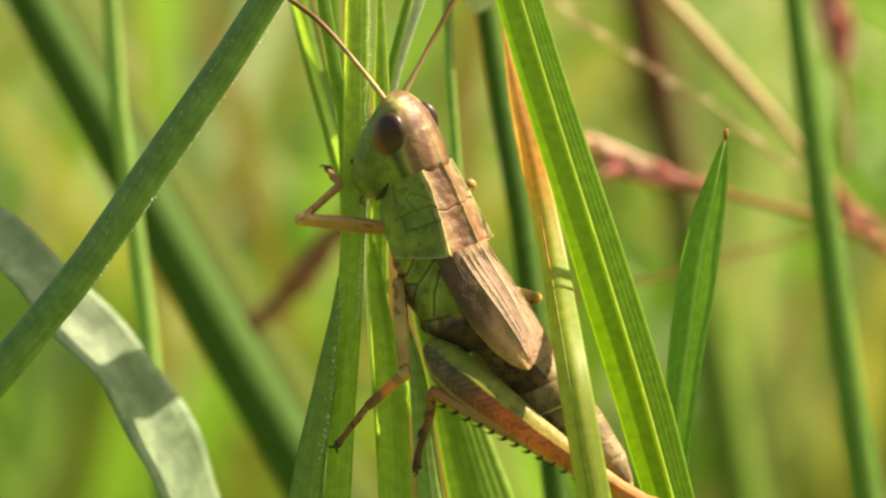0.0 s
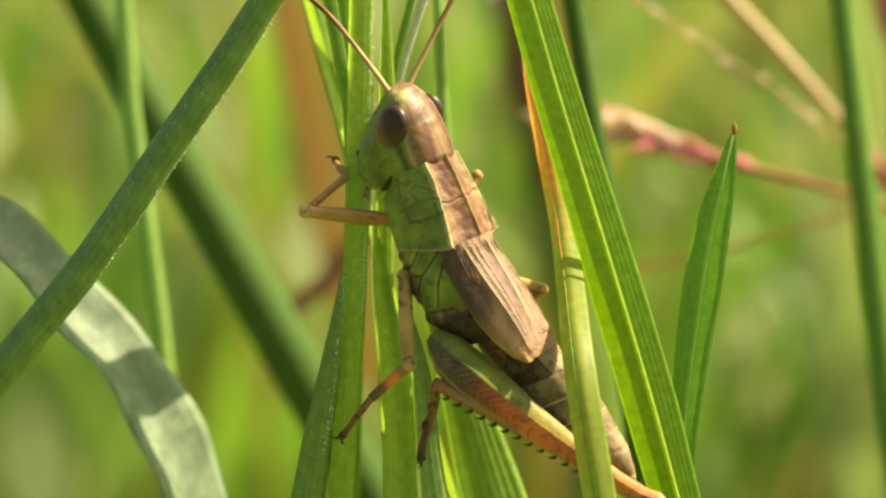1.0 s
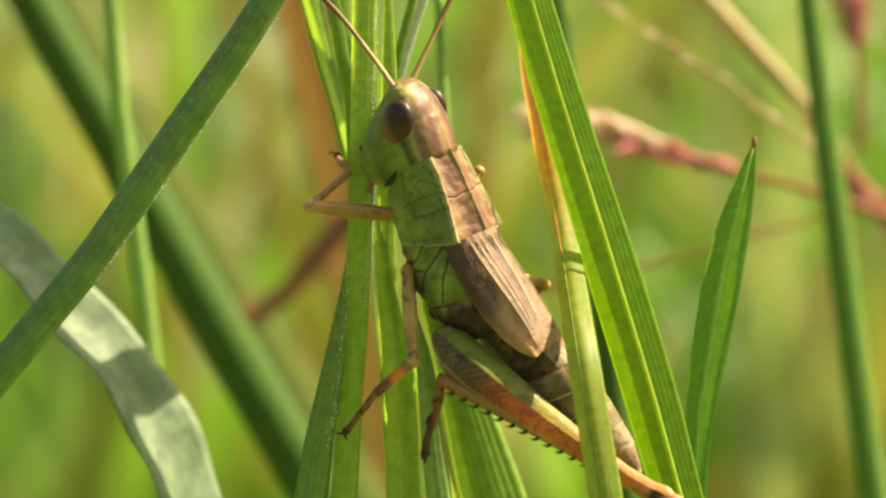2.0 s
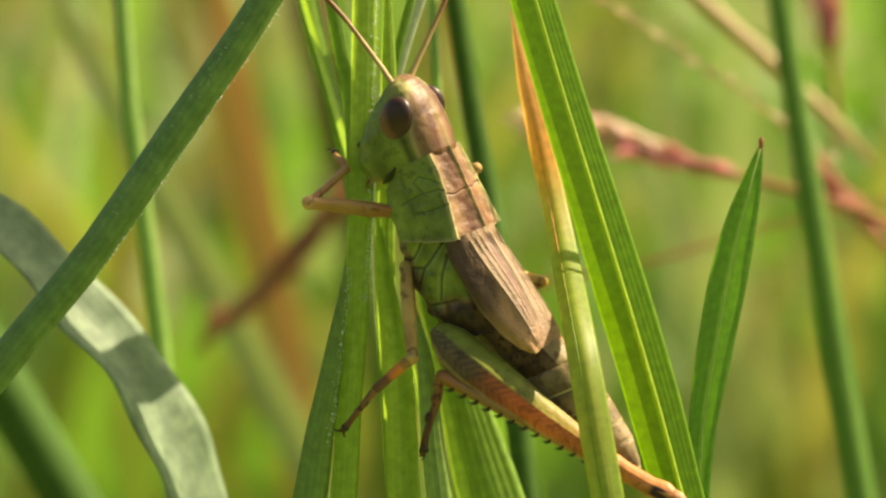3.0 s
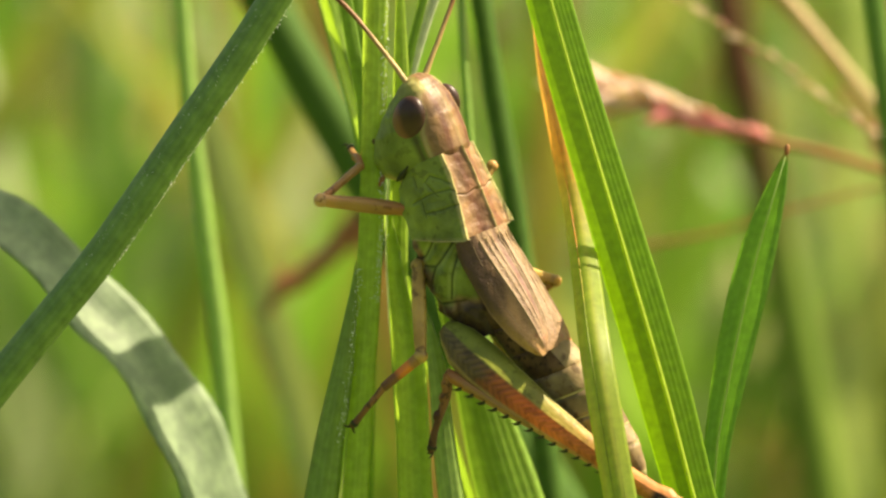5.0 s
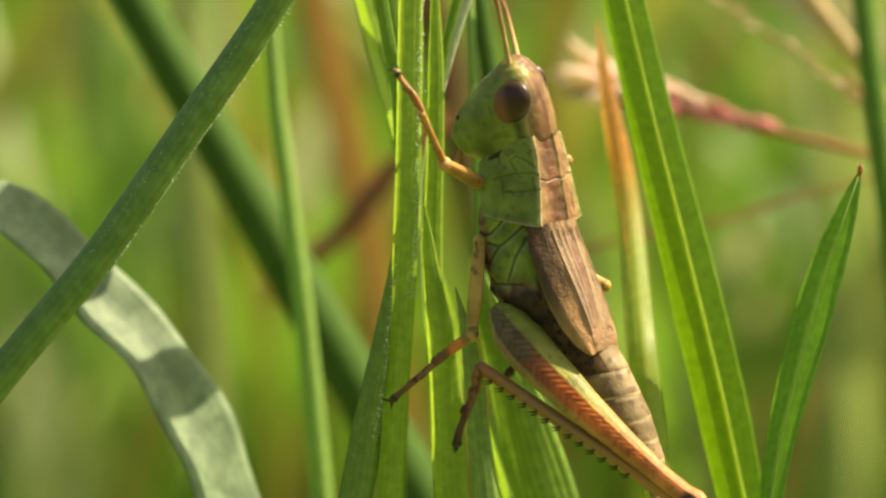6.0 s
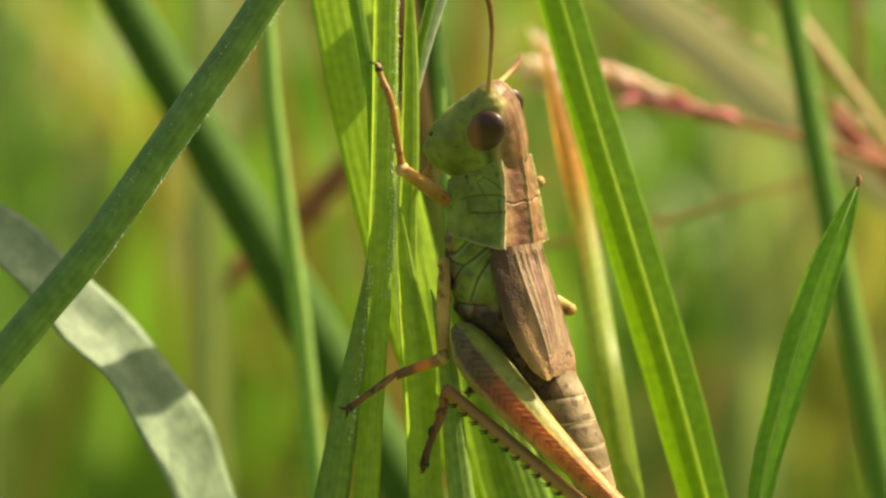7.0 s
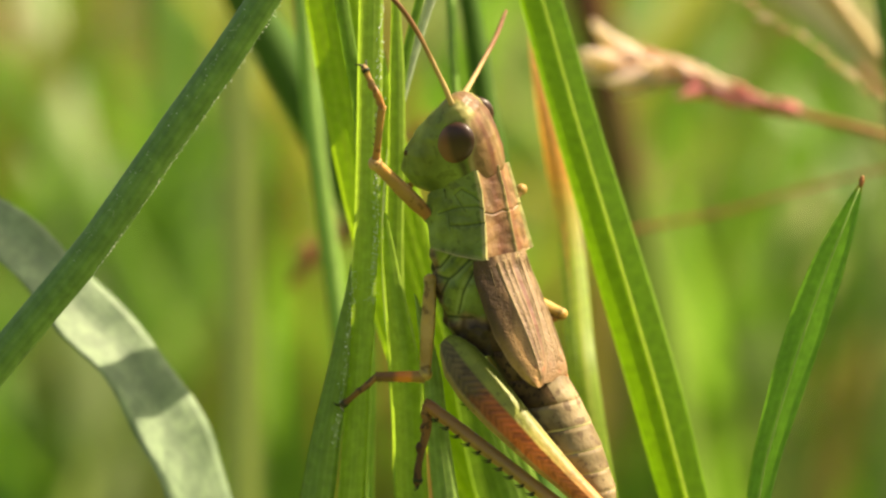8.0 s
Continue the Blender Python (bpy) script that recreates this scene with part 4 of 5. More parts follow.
planted("blade", blade_mesh(rooted([(-0.77, 115, -19.93), (-2.77, 115, -8.93), (-5.77, 115, 6.07), (-7.97, 115, 16.07), (-9.57, 115, 24.07), (-10.77, 115, 30.07)], 0.2), [1.8, 2.4, 2.6, 2.4, 2.0, 0.4], 0.3, 3, 0.02), M_DYING, "broad rusty orange dying blade swinging in the blur", (-5.77, 115, 6.07),
        sway=[(0, -5.77, 6.07, 0.0), (0.5, -10.58, 4.77, 0.0), (0.8, -16.42, 4.0, 0.0), (1, -15.27, 3.49, 0.0), (1.5, -12.01, 3.25, 0.0), (1.7, -10.45, 3.78, 0.0), (2.8, -12.26, 4.73, 0.0), (3, -12.82, 4.82, 0.0), (3.5, -6.45, 6.76, 0.0), (4, -12.13, 6.76, 0.0), (4.3, -14.67, 5.42, 0.0), (4.5, -10.76, 4.53, 0.0), (5, -11.3, 0.73, 0.0), (5.2, -13.77, -0.6, 0.0), (6.3, -11.48, -1.06, 0.0), (7, -7.15, -1.37, 0.0), (8, -14.73, -2.48, 0.0)])
planted("stem", tube_mesh(rooted([(2.23, 127, -19.93), (0.23, 127, -8.93), (-2.77, 127, 6.07), (-4.97, 127, 16.07), (-6.57, 127, 24.07), (-7.77, 127, 30.07)], 0.2), [2.1, 2.1, 2.0, 1.9, 1.4], 10, 24), M_WITHERED, "stalk withered dark brown at the top, swinging in the blur", (-2.77, 127, 6.07),
        sway=[(0, 18.6, 6.07, 0.0), (0.3, 12.2, 5.3, 0.0), (0.6, 8, 4.6, 0.0), (1, 2, 3.5, 0.0), (1.5, -9, 3.25, 0.0), (2.8, -9.3, 4.7, 0.0), (3, -6, 4.8, 0.0), (3.5, 4.5, 6.76, 0.0), (4, -6, 6.76, 0.0), (4.5, -2, 4.5, 0.0), (5, 19.3, 0.73, 0.0), (5.2, 14, -0.6, 0.0), (6.3, -6, -1.06, 0.0), (7, -2, -1.37, 0.0), (7.5, 10, -1.5, 0.0), (8, 5, -2.48, 0.0)])
for k, (pts, wd) in enumerate((([(-11.58, 170.0, -23.72), (-13.64, 170.0, -10.8), (-17.26, 170.0, 5.74), (-20.36, 170.0, 17.62), (-22.43, 170.0, 26.93)], 2.2), ([(0.88, 190.0, -14.2), (1.7, 190.0, 7.73), (2.52, 190.0, 20.88), (3.07, 190.0, 32.4)], 3.0), ([(-27.29, 200.0, -25.88), (-28.98, 200.0, -8.96), (-29.83, 200.0, 7.95), (-30.67, 200.0, 24.86), (-30.95, 200.0, 33.32)], 1.8))):
    planted("blade", blade_mesh(rooted(pts, 0.2), [wd * 0.7, wd, wd, wd * 0.8, 0.2], 0.3, 3, 0.02), M_YELLOWED, "orange-yellow dying blade in the blur behind", pts[2])


# ---- the grasshopper ----
def bend(p):
    """The hind body rises towards the back."""
    x, y, z = p
    return Vector((x, y, z - 0.28 * min(x + 0.6, 0) + 0.0))


def loft(sections, slot_of=None, close=True, bm=None):
    """Skins rings of equal length, given in mm."""
    bm = bm or bmesh.new()
    rings = [[bm.verts.new(Vector(p) * MM) for p in s] for s in sections]
    m = len(rings[0])
    for i in range(len(rings) - 1):
        for k in range(m):
            j = (k + 1) % m
            f = bm.faces.new((rings[i][k], rings[i][j], rings[i + 1][j], rings[i + 1][k]))
            if slot_of:
                f.material_index = slot_of(i / (len(rings) - 2 or 1), k / m)
    if close:
        bm.faces.new(rings[0][::-1])
        bm.faces.new(rings[-1])
    bmesh.ops.recalc_face_normals(bm, faces=bm.faces)
    return bm


def curve_at(table, x):
    """Smooth interpolation in a small table of (x, value...)."""
    for (a, *va), (b, *vb) in zip(table, table[1:]):
        if a <= x <= b:
            f = (x - a) / (b - a)
            f = f * f * (3 - 2 * f) * 0.35 + f * 0.65
            return [p + (q - p) * f for p, q in zip(va, vb)]
    return list(table[0][1:]) if x < table[0][0] else list(table[-1][1:])


def blend(a, b, f):
    f = min(max(f, 0.0), 1.0)
    return tuple(p + (q - p) * f for p, q in zip(a, b))


def step(a, b, x):
    f = min(max((x - a) / (b - a), 0.0), 1.0)
    return f * f * (3 - 2 * f)


def paint(bm, colour):
    """Stores a pigment at every vertex; colour takes its place in mm."""
    layer = bm.verts.layers.float_color.new("pigment")
    for v in bm.verts:
        v[layer] = (*colour(v.co / MM), 1.0)
    return bm


C_GREEN, C_GREEN_DEEP, C_OLIVE = (0.18, 0.245, 0.042), (0.12, 0.175, 0.028), (0.27, 0.26, 0.06)
C_TAN, C_DARK, C_CREAM = (0.225, 0.133, 0.054), (0.03, 0.022, 0.01), (0.36, 0.34, 0.14)


def head_colour(p):
    """Green face and cheeks, brown crown with redder stripes, a dark streak behind the eye, an olive tip."""
    x, y, z = p.x, abs(p.y), p.z
    n = noise.noise(p * 1.7)
    edge = curve_at([(3.7, -0.55), (5.3, -0.45), (6.0, -0.1), (7.0, -0.15), (8.0, -0.7)], x)[0] + 0.05 * n
    c = blend(C_GREEN_DEEP, C_GREEN, 0.5 + 0.6 * n + 0.25 * (x - 5))
    c = blend(c, C_OLIVE, 0.55 * step(1.2, 0.2, y) * step(-0.5, -1.2, z))
    c = blend(c, (0.36, 0.27, 0.10), step(4.5, 3.9, x) * step(-2.7, -3.2, z))
    c = blend(c, C_DARK, 0.8 * step(5.7, 5.2, x) * step(3.7, 4.1, x) * math.exp(-((z - edge + 0.28) / 0.22) ** 2))
    stripe = math.exp(-((y - 0.62 - 0.05 * (5 - x)) / 0.2) ** 2) * step(7.4, 6.8, x)
    top = blend(C_TAN, (0.13, 0.048, 0.02), 0.9 * stripe + 0.25 * n)
    top = blend(top, C_CREAM, 0.6 * math.exp(-((z - edge - 0.12) / 0.09) ** 2) + 0.25 * math.exp(-(y / 0.06) ** 2))
    c = blend(c, top, step(-0.05, 0.05, z - edge))
    tip = step(6.75, 7.2, x + 0.15 * n)
    c = blend(c, blend((0.20, 0.20, 0.045), (0.15, 0.075, 0.03), step(0.5, 0.36, y) + 0.3 * n), 0.7 * tip * step(-0.5, 0, z - edge + 0.5))
    return blend(c, C_CREAM, 0.45 * tip * math.exp(-((y - 0.7) / 0.09) ** 2) * step(-1.0, -0.4, z))


def head_mesh():
    """Conical head, from the neck to the tip of the crown. Each ring starts at the crown."""
    # x, top z, bottom z, half width
    table = [(3.7, 0.1, -3.5, 1.3), (4.2, 0.34, -4.2, 1.56), (5.0, 0.42, -4.42, 1.68), (5.8, 0.42, -3.95, 1.66), (6.5, 0.36, -3.2, 1.48), (7.1, 0.2, -2.35, 1.2), (7.5, 0.0, -1.65, 0.95), (7.78, -0.22, -1.2, 0.62), (7.92, -0.45, -0.9, 0.28)]
    secs = []
    for i in range(90):
        x = 3.7 + 4.22 * i / 89
        t, b, w = curve_at(table, x)
        ring = []
        for k in range(180):
            a = 2 * math.pi * k / 180
            y, z = math.sin(a), math.cos(a)
            y = math.copysign(abs(y) ** 0.72, y) * (1 - 0.42 * max(0, -z) ** 1.4)
            z = math.copysign(abs(z) ** 0.8, z)
            ring.append((x, y * w, (t + b) / 2 + z * (t - b) / 2 + 0.03 * noise.noise((x * 2, y * 2, z * 2)) + 0.05 * math.exp(-(y * w / 0.08) ** 2) * max(0, z)))
        secs.append(ring)
    return paint(loft(secs), head_colour)


def line_gap(x, z, lines):
    """Distance in mm from a point to the nearest of some bent lines."""
    best = 9.0
    for pts in lines:
        for (ax, az), (bx, bz) in zip(pts, pts[1:]):
            dx, dz = bx - ax, bz - az
            f = min(max(((x - ax) * dx + (z - az) * dz) / (dx * dx + dz * dz), 0), 1)
            best = min(best, math.hypot(x - ax - f * dx, z - az - f * dz))
    return best


SADDLE_LINES = [[(2.36, -2.07), (2.46, -1.02), (2.34, -0.1), (2.2, 0.1)], [(1.76, -1.53), (1.62, -0.8), (1.58, 0.1)], [(2.24, -0.68), (3.04, -1.11), (3.23, -0.78), (2.86, -0.3), (2.55, 0.0)],
                [(2.32, -1.56), (1.6, -1.54)], [(3.53, -1.65), (2.97, -1.61)]]
PLATE_LINES = [[(0.29, -0.81), (-0.36, -1.79), (-0.61, -2.39), (-0.36, -3.13), (0.12, -3.49)], [(0.49, -2.01), (-0.01, -2.79), (-0.05, -3.39)], [(-0.41, -1.0), (-1.27, -1.67), (-2.22, -2.29)],
               [(-1.77, -3.59), (-2.23, -3.04), (-2.46, -1.58)], [(-0.61, -2.39), (-1.32, -3.12)]]


def pronotum_parts():
    """Saddle: a low roof with a median and two side keels, bulging side lobes cut by furrows."""
    keels = [(0, 1.70, -0.02, 0.40), (1.0, 1.50, 0.04, 0.43), (2.1, 1.32, 0.1, 0.45), (3.0, 1.2, 0.1, 0.44), (4.0, 1.15, 0.06, 0.4)]
    lobes = [(0, 1.98, -2.75), (1.0, 1.9, -2.76), (2.1, 1.75, -2.92), (3.0, 1.62, -2.85), (4.0, 1.5, -2.7)]
    rows, cols = 170, 150
    secs, colours = [], {}
    for i in range(rows):
        s = i / (rows - 1)
        yk, zk, zm = curve_at(keels, 4 * s)
        yb, zb = curve_at(lobes, 4 * s)
        ring = []
        for k in range(cols):
            q = k / (cols - 1)
            if q < 0.38:
                f = q / 0.38
                y, z = yk * f, zm + (zk - zm) * f - 0.10 * math.sin(math.pi * f) + 0.07 * math.exp(-(f * yk / 0.08) ** 2) + 0.07 * math.exp(-((f - 1) * yk / 0.09) ** 2)
                x = -0.2 * (1 - f) + s * (3.92 + 0.2 * (1 - f))
                d = abs(x - 1.85 - 0.1 * f - 0.05 * math.sin(f * 9))
                z -= 0.05 * math.exp(-(d / 0.045) ** 2) * step(1.0, 0.9, f) - 0.03 * noise.noise((x * 2.5, y * 3, 5.0))
                n = noise.noise((x * 1.6, y * 4, 9.0))
                c = blend(C_TAN, (0.13, 0.052, 0.022), 0.9 * math.exp(-((f - 0.34) / 0.25) ** 2) + 0.3 * n)
                c = blend(c, C_CREAM, 0.55 * math.exp(-(f * yk / 0.07) ** 2))
                c = blend(c, C_CREAM, step(0.86, 0.95, f))
                c = blend(c, C_DARK, 0.4 * math.exp(-(d / 0.025) ** 2) * step(0.95, 0.8, f))
            else:
                g = (q - 0.38) / 0.62
                y = yk + (yb - yk) * math.sin(min(1, g / 0.5) * math.pi / 2)
                z = zk + (zb - zk) * min(1, g / 0.88) + 0.07 * math.exp(-((g * 3) / 0.09) ** 2)
                over = max(0, g - 0.88) / 0.12
                y, z = y - 0.5 * over, z - 0.06 * math.sin(over * math.pi / 2)
                low = max(0.0, -z - 0.2)
                x = 0.36 * low + s * (3.92 - 0.36 * low - 0.72 * step(-1.3, -2.9, z) ** 1.5)
                d = line_gap(x, z, SADDLE_LINES)
                y += 0.09 * noise.noise((x * 1.4, z * 1.4, 2.0)) * min(1, low) - 0.06 * math.exp(-(d / 0.07) ** 2)
                n = noise.noise((x * 1.2, z * 1.2, 4.0))
                c = blend(C_GREEN_DEEP, C_GREEN, 0.6 + 0.7 * n + 0.15 * low)
                c = blend(c, C_CREAM, step(0.055, 0.02, g) + 0.35 * step(0.93, 1.0, g) + 0.3 * step(0.06, 0.02, s))
                c = blend(c, (0.05, 0.07, 0.012), 0.75 * math.exp(-(d / 0.028) ** 2))
            ring.append((x, y, z))
            colours[i, k] = c
        secs.append(ring + [(p[0], -p[1], p[2]) for p in ring[:0:-1]])
    m = len(secs[0])
    bm = loft(secs)
    layer = bm.verts.layers.float_color.new("pigment")
    bm.verts.ensure_lookup_table()
    for i in range(rows):
        for k in range(m):
            bm.verts[i * m + k][layer] = (*colours[i, k if k < cols else m - k], 1)
    saddle = part("pronotum", bm, M_SKIN, hopper, "green saddle with a brown back and pale keels")
    for sgn in (1, -1):
        edge = [(p[0] - 0.015, p[1] * sgn, p[2] + 0.01) for p in secs[0][:136:5]]
        part("margin", tube_mesh(edge, [0.026, 0.03, 0.022], 6, 60), M_H_PALE, saddle, "pale hind margin")


def thorax_mesh():
    """Flank of green plates parted by dark seams, brown and wrinkled towards the legs."""
    secs = []
    rows, cols = 220, 220
    for i in range(rows):
        x = 3.4 - 7.7 * i / (rows - 1)
        t, b, w = curve_at([(-4.3, -0.5, -2.7, 1.25), (-3.4, -0.6, -3.4, 1.5), (-2.4, -0.7, -3.8, 1.66), (-1.0, -0.4, -3.95, 1.74), (0.5, -0.3, -3.85, 1.6), (2.0, -0.3, -3.4, 1.25), (3.4, -0.5, -3.0, 1.0)], x)
        ring = []
        for k in range(cols):
            a = 2 * math.pi * k / cols
            y, z = math.sin(a), math.cos(a)
            y = math.copysign(abs(y) ** 0.7, y)
            z = math.copysign(abs(z) ** 0.8, z)
            p = Vector((x, y * w, (t + b) / 2 + z * (t - b) / 2))
            d = line_gap(p.x, p.z, PLATE_LINES)
            brown = max(step(-2.6, -3.2, p.z), step(-2.0, -2.6, p.x))
            p.y += math.copysign(1, y) * min(1, abs(y) * 2) * (0.16 * (1 - math.exp(-(d / 0.3) ** 2)) - 0.07 + (0.05 + 0.1 * brown) * noise.noise(p * 2.0))
            ring.append(p)
        secs.append(ring)

    def colour(p):
        d = line_gap(p.x, p.z, PLATE_LINES)
        n = noise.noise(p * 1.6)
        c = blend(C_GREEN_DEEP, C_GREEN, 0.6 + 0.6 * n)
        c = blend(c, (0.30, 0.36, 0.10), 0.5 * math.exp(-((d - 0.14) / 0.07) ** 2))
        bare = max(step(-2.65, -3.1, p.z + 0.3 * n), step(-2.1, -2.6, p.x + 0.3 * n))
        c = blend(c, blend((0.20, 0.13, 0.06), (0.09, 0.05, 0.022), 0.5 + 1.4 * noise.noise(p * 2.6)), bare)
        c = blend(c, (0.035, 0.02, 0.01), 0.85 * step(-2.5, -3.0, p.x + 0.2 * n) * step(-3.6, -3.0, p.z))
        return blend(c, (0.012, 0.010, 0.006), 0.9 * math.exp(-(d / 0.04) ** 2))
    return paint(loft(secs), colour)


def abdomen_rings(parent):
    """Nine overlapping rings, each a part."""
    table = [(-12.6, -1.15, 0.34), (-12.0, -1.1, 0.6), (-11.0, -1.05, 0.9), (-9.0, -1.15, 1.22), (-7.0, -1.36, 1.38), (-5.4, -1.55, 1.4), (-4.0, -1.72, 1.38), (-2.5, -1.85, 1.38), (-1.0, -1.9, 1.3)]
    cuts = [-1.2, -2.7, -4.2, -5.6, -6.9, -8.1, -9.2, -10.2, -11.1, -12.5]
    for a, b in zip(cuts, cuts[1:]):
        secs = []
        for i in range(7):
            s = i / 6
            x = a + (b - a - 0.12) * s
            z, r = curve_at(table, x)
            r *= 1 + 0.03 * s ** 3 if i < 6 else 0.95
            ring = []
            for k in range(28):
                t = 2 * math.pi * k / 28
                y, q = math.sin(t), math.cos(t)
                p = Vector((x, y * r * 0.92 - 0.03 * max(0, -x - 4), z + q * r * (1.05 if q > 0 else 1.0)))
                ring.append(bend(p))
            secs.append(ring)
        fore = a > -6
        bm = loft(secs, lambda s, t: (2 if 0.1 < min(t, 1 - t) < 0.42 else 0) if fore else (1 if s > 0.95 else 0))
        part("abdomen_ring", bm, [M_H_BELLY, M_H_PALE, M_H_SIDE], parent)


def ovipositor(parent):
    for sgn in (1, -1):
        root = bend((-12.2, sgn * 0.12 - 0.25, -1.1))
        bm = tube_mesh([root, root + Vector((-0.5, sgn * 0.06, 0.05)), root + Vector((-1.0, sgn * 0.03, 0.28))], [0.26, 0.22, 0.03], 10, 12)
        part("ovipositor_valve", bm, M_H_BELLY, parent)


def wing_mesh(sgn):
    """Short forewing: a flat upper field between raised veins, a ridge, and a smooth lower field on the flank."""
    bm = bmesh.new()
    rows, cols = 90, 60
    # along the wing: inner edge, ridge and lower edge as x, y, z before the bend of the hind body
    rim = [(0, 0.0, 0.02, 0.38, 0.05, 1.15, 0.13, 0.0, 1.88, -0.6), (0.18, -1.05, 0.05, 0.36, -1.0, 1.172, 0.17, -1.0, 1.95, -0.8), (0.38, -2.2, 0.15, 0.32, -2.25, 1.196, 0.19, -2.3, 2.0, -0.95),
           (0.58, -3.3, 0.32, 0.27, -3.4, 1.229, 0.19, -3.5, 2.02, -1.02), (0.78, -4.4, 0.55, 0.18, -4.5, 1.292, 0.17, -4.7, 1.92, -0.92), (0.92, -5.2, 0.8, 0.08, -5.3, 1.364, 0.11, -5.5, 1.74, -0.7),
           (0.975, -5.6, 1.05, -0.04, -5.72, 1.378, -0.01, -5.85, 1.6, -0.48), (1, -5.88, 1.28, -0.16, -5.95, 1.4, -0.15, -6.0, 1.48, -0.32)]

    def at(s, q):
        # q 0: inner edge on the back, 0.42: ridge, 1: lower edge on the flank
        v = curve_at(rim, s)
        a, r, e = Vector(v[0:3]), Vector(v[3:6]), Vector(v[6:9])
        if sgn < 0:
            a, r, e = Vector((a.x, 0.15 - a.y, a.z - 0.06)), Vector((r.x, r.y * (0.8 - 0.42 * s), r.z)), Vector((e.x, e.y * (0.8 - 0.42 * s), e.z))
        if q < 0.42:
            f = q / 0.42
            p = a.lerp(r, f) + Vector((0, 0, 0.05 * math.sin(math.pi * f) + 0.02 * sum(math.exp(-((f - v) / 0.1) ** 2) for v in (0.08, 0.45, 0.72)) * (1 - 0.5 * s)))
        else:
            f = (q - 0.42) / 0.58
            p = r.lerp(e, f) + Vector((0, 0.13, 0.04)) * math.sin(math.pi * f) + Vector((0, 0.03, 0)) * math.sin(f * 9 + s * 3)
        return bend((p.x, p.y, p.z + 0.05) if sgn > 0 else (p.x, -p.y, p.z - 0.04 * s))

    def colour(s, q, p):
        n = noise.noise((p.x * 0.9, p.y * 2.2, p.z * 2.2))
        spot = step(0.35, 0.5, noise.noise(p * 4.1)) * step(0.8, 0.9, s)
        if q > 0.42:
            f = (q - 0.42) / 0.58
            c = blend((0.08, 0.045, 0.02), (0.50, 0.28, 0.11), step(0.3, 1.0, s + 0.15 * n + 0.3 * (0.5 - f)))
            c = blend(c, (0.36, 0.22, 0.10), 0.7 * step(0.12, 0.0, f) + 0.4 * step(0.92, 1.0, f) * step(0.3, 0.6, s))
            return blend(c, (0.30, 0.09, 0.04), 0.7 * spot)
        f = q / 0.42
        vein = sum(math.exp(-((f - v) / 0.09) ** 2) for v in (0.08, 0.45, 0.72, 1.0))
        c = blend((0.16, 0.09, 0.048), (0.27, 0.18, 0.09), min(1, vein) + 0.4 * n)
        if sgn < 0:
            c = blend(c, (0.27, 0.18, 0.09), 0.75)
        else:
            c = blend(c, (0.13, 0.042, 0.025), 0.9 * math.exp(-((f - 0.26) / 0.12) ** 2) * step(0.05, 0.25, s + 0.1 * n) * step(0.9, 0.6, s))
        return blend(blend(c, (0.27, 0.15, 0.07), 0.6 * step(0.75, 0.95, s)), (0.30, 0.09, 0.04), 0.6 * spot)

    tint = bm.verts.layers.float_color.new("pigment")
    up = [[at(i / (rows - 1), k / (cols - 1)) for k in range(cols)] for i in range(rows)]
    for gap in (0.03, -0.03):
        vs = [[bm.verts.new((p + Vector((0, sgn * 0.5, 0.8)) * (gap + 0.02 * noise.noise(p * 2.2))) * MM) for p in r] for r in up]
        for i in range(rows):
            for k in range(cols):
                vs[i][k][tint] = (*colour(i / (rows - 1), k / (cols - 1), up[i][k]), 1)
        for i in range(rows - 1):
            for k in range(cols - 1):
                bm.faces.new((vs[i][k], vs[i][k + 1], vs[i + 1][k + 1], vs[i + 1][k]))
    lift = Vector((0, sgn * 0.02, 0.028))
    steps = (0.06, 0.2, 0.4, 0.6, 0.8, 0.96)
    for q, r in ((1.0, 0.042), (0.74, 0.022), (0.48, 0.02), (0.08, 0.024)):
        tube_mesh([at(s, q * 0.42) + lift for s in steps], [r, r, r * 0.5], 6, 90, bm, 1, rough=0.5)
    rnd = random.Random(5)
    for _ in range(150):
        s, q = rnd.uniform(0.04, 0.9), rnd.choice((0.72, 0.72, 0.58, 0.45))
        tube_mesh([at(s, q * 0.42) + lift, at(s + 0.006, (q + 0.14) * 0.42) + lift], [0.011, 0.011], 4, 2, bm, 1)
    for q in (0.66,):
        tube_mesh([at(k, 0.42 + (q - 0.42) * min(1, 0.55 + k)) + Vector((0, sgn * 0.03, 0)) for k in steps], [0.01, 0.01, 0.006], 5, 26, bm, 1)
    bmesh.ops.recalc_face_normals(bm, faces=bm.faces)
    return bm


